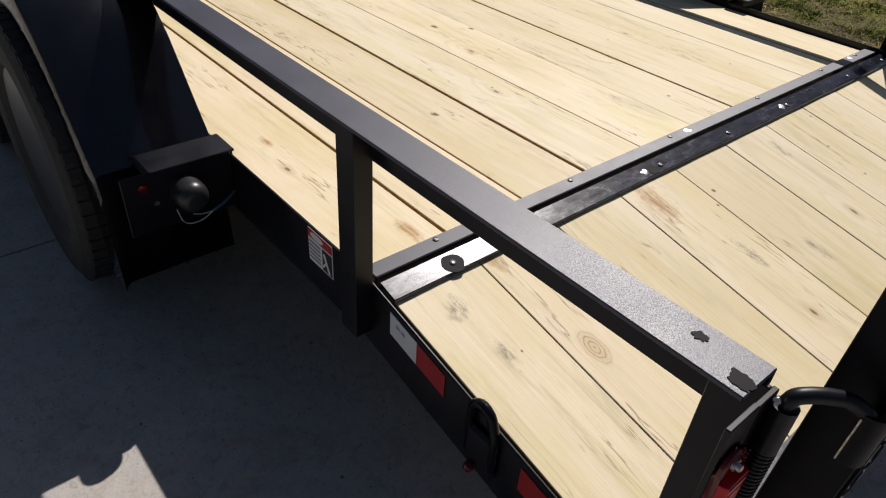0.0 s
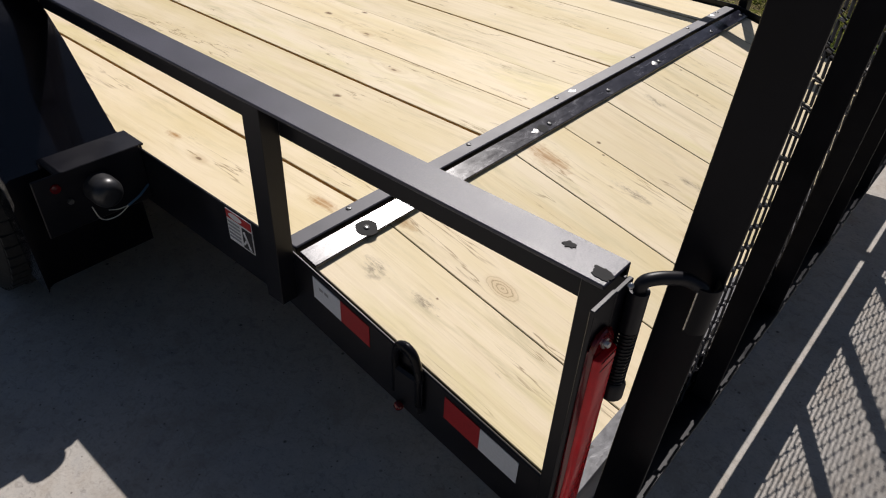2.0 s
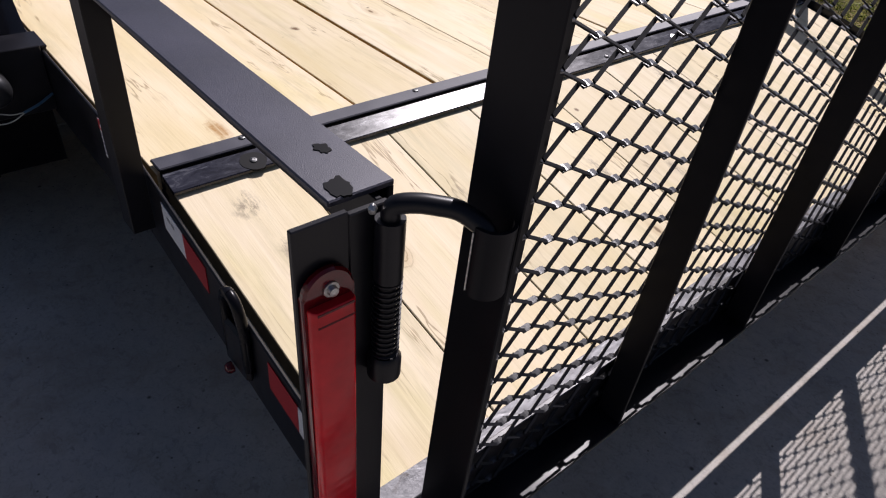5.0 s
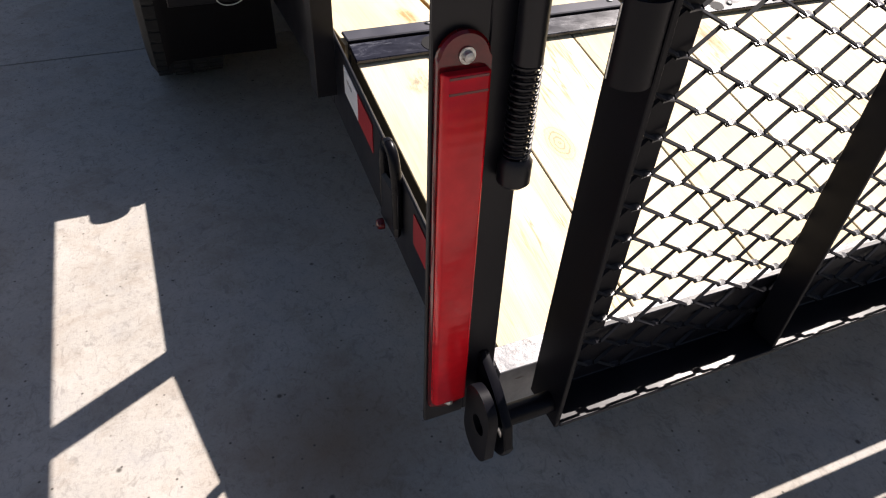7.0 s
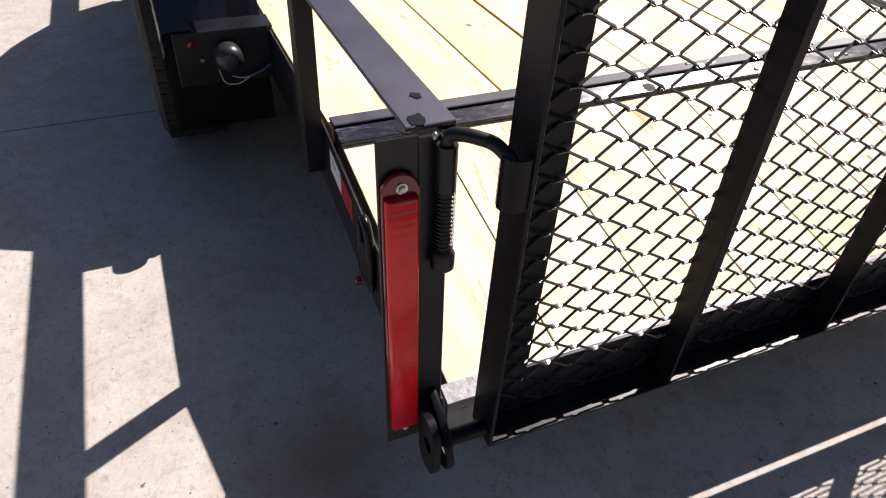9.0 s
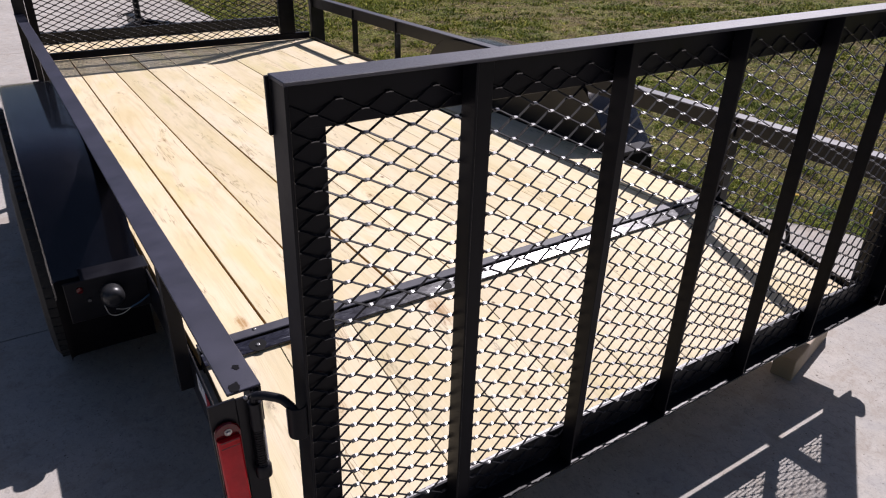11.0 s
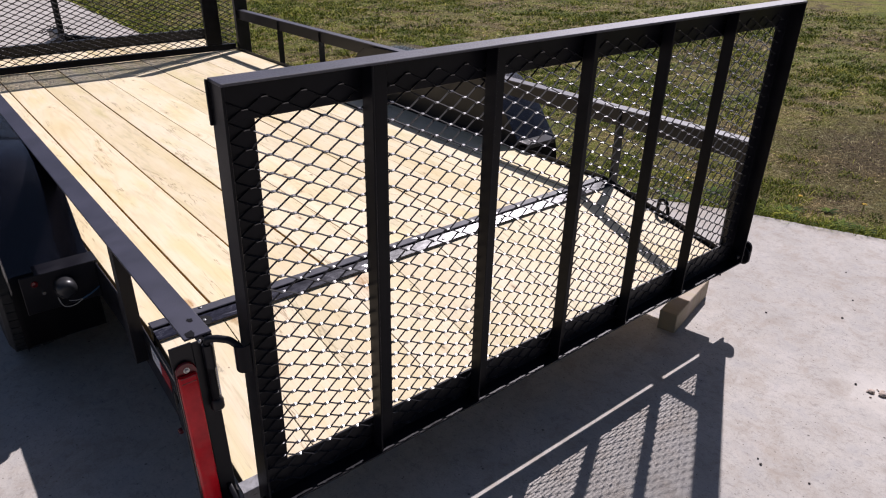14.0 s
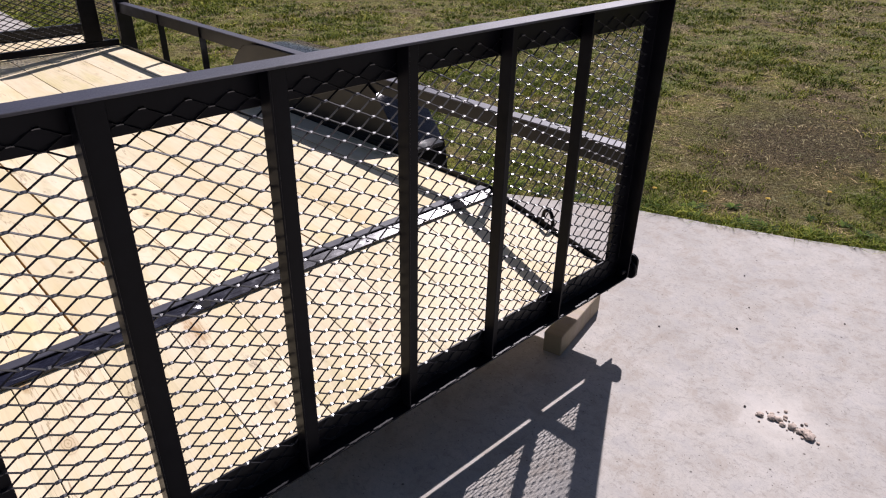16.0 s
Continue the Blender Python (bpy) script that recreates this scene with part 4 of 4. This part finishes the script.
part("reflector", lathe(bmesh.new(), [(0.0, 0.011), (-0.004, 0.010), (-0.006, 0.0005)], (-0.224, LAMP_Y - 0.0005, 0.460), "y", 14), LENS_DARK, lamp, "small red reflector", True)
part("bolt", lathe(bmesh.new(), [(0.0, 0.007), (-0.006, 0.006)], (-0.204, LAMP_Y, 0.4205), "y", 6), ZINC, lamp)
part("wire", tube(bmesh.new(), bend([(-0.168, 0.463, 0.392), (-0.160, 0.458, 0.352), (-0.122, 0.455, 0.349), (-0.0965, 0.452, 0.3678), (-0.075, 0.455, 0.374)], 0.018), 0.0013, 5), WIRE_WHITE, lamp, "loose thin white wire", True)
part("wire", tube(bmesh.new(), bend([(-0.138, 0.458, 0.372), (-0.118, 0.455, 0.366), (-0.0965, 0.452, 0.368)], 0.008), 0.0012, 5), WIRE_WHITE, lamp, smooth=True)
part("wire", tube(bmesh.new(), bend([(-0.0975, 0.452, 0.3675), (-0.065, 0.456, 0.377), (FRAME_X - 0.002, 0.470, 0.388)], 0.01), 0.0028, 6), WIRE_BLUE, lamp, "taped dark blue cable", True)

# ---- decals, tape, tie-down on the left frame
def side_patch(name, mat, ya, yb, drop, tall, x=FRAME_X - 0.0015, label="", thick=0.001):
    bm = bmesh.new()
    extrude(bm, [(ya, dove(ya) - drop), (yb, dove(yb) - drop), (yb, dove(yb) - drop - tall), (ya, dove(ya) - drop - tall)], "x", x, x + thick)
    return part(name, bm, mat, trailer, label)


side_patch("reflective_tape", WHITE_TAPE, -0.113, -0.1855, -0.026, 0.049, label="white reflective tape")
side_patch("reflective_tape", RED_TAPE, -0.186, -0.259, -0.026, 0.049, label="red reflective tape")
side_patch("reflective_tape", RED_TAPE, -0.436, -0.5115, -0.024, 0.052, label="red reflective tape")
side_patch("reflective_tape", WHITE_TAPE, -0.512, -0.590, -0.024, 0.052, label="white reflective tape")
for k in range(2):
    side_patch("print_bar", GREY_INK, -0.130 - 0.014 * k, -0.140 - 0.014 * k, -0.012, 0.006, FRAME_X - 0.0022)

decal = side_patch("warning_decal", WHITE, 0.066, 0.150, -0.034, 0.076, label="white warning decal with red head and dark pictogram")


def decal_bit(name, mat, ya, yb, za, zb):
    part(name, boxes((FRAME_X - 0.0024, FRAME_X - 0.0016, ya, yb, za, zb), bevel=0), mat, decal)


decal_bit("red_head", RED_INK, 0.067, 0.149, 0.455, 0.4735)
bm = lathe(bmesh.new(), [(-0.0005, 0.0001), (-0.0005, 1.0), (0.0, 1.0)], (0, 0, 0), "x", 20)
bmesh.ops.transform(bm, matrix=Matrix.Translation((FRAME_X - 0.0024, 0.118, 0.4645)) @ Matrix.Diagonal((1, 0.022, 0.007, 1)), verts=bm.verts)
part("head_oval", bm, WHITE, decal)
decal_bit("pictogram_ground", DARK_INK, 0.068, 0.100, 0.402, 0.450)
for k in range(5):
    decal_bit("text_bar", GREY_INK, 0.108, 0.147, 0.4435 - 0.0092 * k, 0.4475 - 0.0092 * k)
bm = bmesh.new()
for pts in ([(0.073, 0.405), (0.080, 0.405), (0.097, 0.441), (0.091, 0.444)], [(0.085, 0.422), (0.097, 0.408), (0.099, 0.412), (0.089, 0.426)]):
    extrude(bm, pts, "x", FRAME_X - 0.0029, FRAME_X - 0.0024)
part("pictogram", bm, WHITE, decal)

lx = FRAME_X - 0.0065
loop = bend([(lx + 0.001, -0.3290, 0.320), (lx, -0.3290, 0.405), (lx - 0.001, -0.3355, 0.4395), (lx - 0.001, -0.367, 0.4425), (lx, -0.383, 0.400), (lx + 0.001, -0.384, 0.320)], 0.0195, 8)
part("tie_down_loop", tube(bmesh.new(), loop, 0.0082, 14), BLACK_COAT, trailer, "bent black steel tie-down loop", True)
part("loop_base", boxes((FRAME_X - 0.013, FRAME_X - 0.0015, -0.392, -0.322, 0.300, 0.385), bevel=0.005), BLACK, trailer)
part("side_marker", lathe(bmesh.new(), [(-0.028, 0.0005), (-0.026, 0.007), (-0.022, 0.009), (-0.016, 0.009)], (FRAME_X, -0.349, 0.302), "x", 14), LENS_DARK, trailer, "small round red side marker", True)
part("tie_down_loop", tube(bmesh.new(), [(WIDE - 0.018 - p.x, p.y, p.z) for p in loop], 0.0082, 14), BLACK_COAT, trailer, "bent black steel tie-down loop", True)

# ---- tongue, jack
for s in (-1, 1):
    bm = bmesh.new()
    a, b = Vector((WIDE / 2 + s * 0.55, FRONT + 0.055, 0.40)), Vector((WIDE / 2 + s * 0.035, 5.90, 0.40))
    d = (b - a)
    m = Matrix.Translation(a) @ Matrix.Rotation(math.atan2(-d.x, d.y), 4, "Z")
    box(bm, -0.025, 0.025, 0, d.length, -0.05, 0.05, 0.002, m)
    part("tongue_beam", bm, BLACK, trailer)
JX, JY = WIDE / 2 - 0.02, 5.97
jack = part("tongue_jack", tube(bmesh.new(), [(JX, JY, 0.16), (JX, JY, 0.94)], 0.030, 16), BLACK, trailer, "black tubular tongue jack", True)
part("crank", tube(bmesh.new(), bend([(JX, JY, 0.94), (JX, JY, 0.99), (JX + 0.16, JY, 0.99), (JX + 0.16, JY, 1.07)], 0.02), 0.009, 8), BLACK, jack, smooth=True)
part("foot", tube(bmesh.new(), [(JX, JY, 0.0), (JX, JY, 0.16)], 0.022, 12), BLACK, jack, smooth=True)
part("foot_plate", boxes((JX - 0.07, JX + 0.07, JY - 0.07, JY + 0.07, 0.0, 0.012)), BLACK, jack)
for k in range(16):
    c = Vector((JX - 0.16 + 0.02 * k + 0.03 * math.sin(k * 2.1), JY + 0.06 + 0.05 * math.cos(k * 1.7), 0.475 + 0.006 * (7.5 - abs(k - 7.5))))
    rr = [c + Vector((0.016 * math.cos(t), 0.009 * math.sin(t) * (k % 2), 0.009 * math.sin(t) * (1 - k % 2))) for t in [0.785 * q for q in range(8)]]
    part("chain_link", tube(bmesh.new(), rr, 0.004, 6, True), BLACK, trailer, smooth=True)
part("coupler", boxes((JX - 0.05, JX + 0.05, 5.90, 6.35, 0.36, 0.46), bevel=0.01), BLACK, trailer)

# ---------------------------------------------------------------- loose things on the driveway
bm = bmesh.new()
box(bm, -0.200, 0.200, -0.0375, 0.0375, 0.0, 0.09, 0.003)
block = part("wood_block", bm, OLD_WOOD)
block.matrix_world = pose(2.058, -0.583, 0.0, 0, 0, 13.4)
tagged(block, "weathered lumber offcut lying under the trailer", "lumber")


def pebble(x, y, r, mat, label, cat, flat=0.6):
    bm = bmesh.new()
    bmesh.ops.create_icosphere(bm, subdivisions=2, radius=r)
    for v in bm.verts:
        v.co *= 1 + 0.35 * noise.noise(v.co * (1.2 / r) + Vector((x * 7, y * 9, 0)))
        v.co.z *= flat
    low = min(v.co.z for v in bm.verts)
    bmesh.ops.translate(bm, vec=(x, y, -low), verts=bm.verts)
    return tagged(part(cat, bm, mat, smooth=True), label, cat, "bits on the driveway")


rnd = random.Random(4)
for x, y, r in ((2.342, -0.820, 0.007), (2.564, -1.051, 0.008), (2.760, -1.012, 0.006), (2.482, -0.470, 0.006), (2.451, -0.420, 0.004), (3.017, -0.871, 0.006), (1.438, -1.287, 0.007), (1.455, -1.268, 0.005), (1.479, -1.424, 0.006), (2.932, -1.346, 0.006)):
    pebble(x, y, r * 0.62, STONE, "small dark pebble on the concrete", "pebble")
for x, y, r in ((2.113, -1.352, 0.014), (2.125, -1.385, 0.017), (2.132, -1.405, 0.015), (2.118, -1.425, 0.012), (2.128, -1.452, 0.016), (2.124, -1.478, 0.013), (2.121, -1.512, 0.021), (2.130, -1.493, 0.017), (2.145, -1.500, 0.012), (2.195, -1.405, 0.008), (2.165, -1.416, 0.009), (2.146, -1.378, 0.010), (2.143, -1.453, 0.010), (2.175, -1.388, 0.005), (2.105, -1.343, 0.007)):
    pebble(x, y, r * 0.85, CRUMB, "pale brown crumb of dried mud on the concrete", "crumb", 0.5)
for k in range(34):
    pebble(2.135 + rnd.gauss(0, 0.028), -1.433 + rnd.gauss(0, 0.055), rnd.uniform(0.002, 0.0055), CRUMB if k % 3 else STONE, "tiny crumb of dried mud on the concrete", "crumb", 0.6)

# ---------------------------------------------------------------- planks of the deck
JOINTS = [-0.004, 0.2015, 0.419, 0.628, 0.840, 1.064, 1.270, 1.480, 1.692, 1.905, 2.114]
deck = new("deck")
deck.parent = trailer
tagged(deck, "flat deck of long pine planks")
tail = new("dovetail_deck")
tail.parent = trailer
tail.matrix_local = pose(0, BREAK, DECK, math.degrees(math.atan(SLOPE)))
tagged(tail, "sloping tail of short pine planks")


def plank(width, length, seed, edge):
    bm = bmesh.new()
    n = max(2, int(length / 0.5))
    cross = [(0.0, -0.0013), (0.0013, 0.0), (width / 2, 0.0008), (width - 0.0013, 0.0), (width, -0.0013), (width, -0.038), (0.0, -0.038)]
    rows = []
    for i in range(n + 1):
        y = length * i / n
        wob = 0.0006 * noise.noise((y * 1.7, seed * 3.1, 0))
        rows.append([bm.verts.new((a + wob, y, b)) for a, b in cross])
    k = len(cross)
    for p, q in zip(rows, rows[1:]):
        for j in range(k):
            bm.faces.new((p[j], p[(j + 1) % k], q[(j + 1) % k], q[j]))
    bm.faces.new(rows[0])
    bm.faces.new(rows[-1][::-1])
    me = finish("plank", bm, WOOD)
    me.materials.append(edge)
    # side faces take the edge material, darker than the top
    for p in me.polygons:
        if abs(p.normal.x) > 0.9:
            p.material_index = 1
    return me


GAPS = [0.002, 0.0068, 0.0075, 0.0062, 0.0030, 0.0025, 0.0024, 0.004, 0.0024, 0.003, 0.002]
for i, (a, b) in enumerate(zip(JOINTS, JOINTS[1:])):
    a, b = a + GAPS[i] / 2, b - GAPS[i + 1] / 2
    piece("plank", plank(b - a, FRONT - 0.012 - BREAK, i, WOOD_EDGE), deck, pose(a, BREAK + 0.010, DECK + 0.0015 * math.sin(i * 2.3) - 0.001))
    c, d = JOINTS[i] + 0.0011, JOINTS[i + 1] - 0.0011
    if i == 0:
        c = 0.0015      # a finger's gap beside the channel
    if i == 9:
        d -= 0.004
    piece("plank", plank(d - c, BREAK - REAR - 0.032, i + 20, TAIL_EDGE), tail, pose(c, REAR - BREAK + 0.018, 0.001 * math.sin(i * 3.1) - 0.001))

# ---------------------------------------------------------------- lawn
def lawn(name, label, mat, seed, total, green):
    """Short blades in clumps: green where the sward is thick, straw lying where it is thin."""
    rng = np.random.default_rng(seed)
    many = total * 12
    x = rng.uniform(2.3, 13.5, many)
    y = rng.uniform(-3.2, 14.0, many)
    ys = [-30, -4, -1.245, -0.838, -0.253, -0.103, 0.185, 0.442, 0.647, 1.486, 2.95, 8.15, 12.65, 60]
    edge = np.interp(y, ys, [curve_edge(q) for q in ys])
    dist = np.hypot(x - 0.2, y + 1.9)
    # lumpy field of the sward, the same for both kinds of blade
    lump = np.zeros(many)
    field = np.random.default_rng(77)
    for f, a in ((0.9, 0.7), (2.2, 0.8), (5.0, 1.0), (10.0, 1.1), (18.0, 1.1), (31.0, 0.9)):
        for _ in range(3):
            w, p = field.uniform(0, 2 * np.pi), field.uniform(0, 2 * np.pi, 2)
            lump += a * np.sin(f * (x * np.cos(w) + y * np.sin(w)) + p[0] + 1.3 * np.sin(f * 0.6 * (y * np.cos(w) - x * np.sin(w)) + p[1]))
    lump /= 2.6
    rim = np.clip(1 - (x - edge) / 0.35, 0, 1)
    bare = np.exp(-((x - 5.3) / 1.6) ** 2 - ((y + 0.25) / 1.1) ** 2)
    lump = lump + 1.1 * rim - (1.6 if green else 0.0) * bare
    thick = 1 / (1 + np.exp(-3.6 * (lump + 0.02))) if green else 1 / (1 + np.exp(2.2 * (lump - 0.45)))
    keep = (x > edge - 0.012) & (rng.random(many) < thick * (1 - (0.70 if green else 0.25) * bare) * np.clip((3.0 / dist) ** 2, 0, 1))
    x, y, dist, lump, rim = (q[keep][:total] for q in (x, y, dist, lump, rim))
    n = len(x)
    size = np.clip(dist / 4.5, 0.8, 2.6)
    tall = rng.uniform(0.012, 0.034, n) * (0.7 + 0.4 * size) * (1 + 0.5 * np.clip(lump, 0, 1.5) + 1.2 * rim)
    if not green:
        tall *= 0.5
    wide = rng.uniform(0.0014, 0.0034, n) * size
    lean = (rng.uniform(0.4, 2.0, n) if green else rng.uniform(1.5, 5.0, n)) * tall
    a, b = rng.uniform(0, 2 * np.pi, n), rng.uniform(0, 2 * np.pi, n)
    ux, uy = np.cos(a), np.sin(a)
    lx, ly = np.cos(b) * lean, np.sin(b) * lean
    v = np.zeros((n, 5, 3))
    for q, (s, w) in enumerate(((0.0, -1), (0.0, 1), (0.55, -0.8), (0.55, 0.8), (1.0, 0.0))):
        v[:, q, 0] = x + ux * wide * w + lx * s * s
        v[:, q, 1] = y + uy * wide * w + ly * s * s
        v[:, q, 2] = -0.03 + tall * (s - 0.3 * s * s)
    idx = np.arange(n)[:, None] * 5
    quads = (idx + np.array([[0, 1, 3, 2]])).tolist()
    tris = (idx + np.array([[2, 3, 4]])).tolist()
    me = bpy.data.meshes.new(name)
    me.from_pydata(v.reshape(-1, 3).tolist(), [], quads + tris)
    me.materials.append(mat)
    return tagged(new(name, me), label, "grass", kind="stuff")


lawn("grass", "short green spring grass in uneven clumps", GRASS, 3, 280000, True)
lawn("dry_grass", "dry straw-coloured grass lying in thin patches", STRAW, 5, 190000, False)
for x, y in ((3.586, -0.039), (3.930, -0.574), (3.757, -0.270), (4.30, -0.78), (3.476, 0.333)):
    stem = part("dandelion", tube(bmesh.new(), [(x, y, -0.028), (x + 0.006, y, 0.03)], 0.002, 5), GRASS)
    bm = bmesh.new()
    for k in range(18):
        a = 2.4 * k
        r = 0.017 * math.sqrt((k + 1) / 18)
        box(bm, 0, r, -0.003, 0.003, 0.0, 0.003, 0, Matrix.Translation((x + 0.006, y, 0.03)) @ Matrix.Rotation(a, 4, "Z") @ Matrix.Rotation(-0.5 + 0.02 * k, 4, "Y"))
    part("flower_head", bm, YELLOW, stem, "yellow flower head")
    tagged(stem, "yellow dandelion in bloom at the lawn edge", "flower", "dandelions")


def weed(x, y, size, seed):
    """A flat rosette of toothed leaves, raised a little at the tips."""
    rng = random.Random(seed)
    bm = bmesh.new()
    count = rng.randint(9, 14)
    for k in range(count):
        a = 2 * math.pi * k / count + rng.uniform(-0.3, 0.3)
        long, wide, rise = size * rng.uniform(0.7, 1.15), size * rng.uniform(0.10, 0.17), rng.uniform(0.25, 0.75)
        rows = []
        for i in range(7):
            q = i / 6
            half = wide * math.sin(math.pi * (0.12 + 0.85 * q)) * (1.0 if i % 2 else 0.68)
            d, h = long * q, long * rise * (q - 0.55 * q * q)
            rows.append([bm.verts.new((x + d * math.cos(a) - w * half * math.sin(a), y + d * math.sin(a) + w * half * math.cos(a), -0.026 + h + 0.25 * half * abs(w))) for w in (-1, 0, 1)])
        for p, q in zip(rows, rows[1:]):
            for j in range(2):
                bm.faces.new((p[j], p[j + 1], q[j + 1], q[j]))
    return tagged(part("weed", bm, WEED), "low green leafy weed in the lawn edge", "weed", "weeds along the driveway")


rnd = random.Random(12)
for k in range(26):
    y = -1.15 + 1.75 * k / 25 + rnd.uniform(-0.05, 0.05)
    weed(curve_edge(y) + rnd.choice((0.06, 0.12, 0.22, 0.34)) + rnd.uniform(0, 0.05), y, rnd.uniform(0.045, 0.085), k)
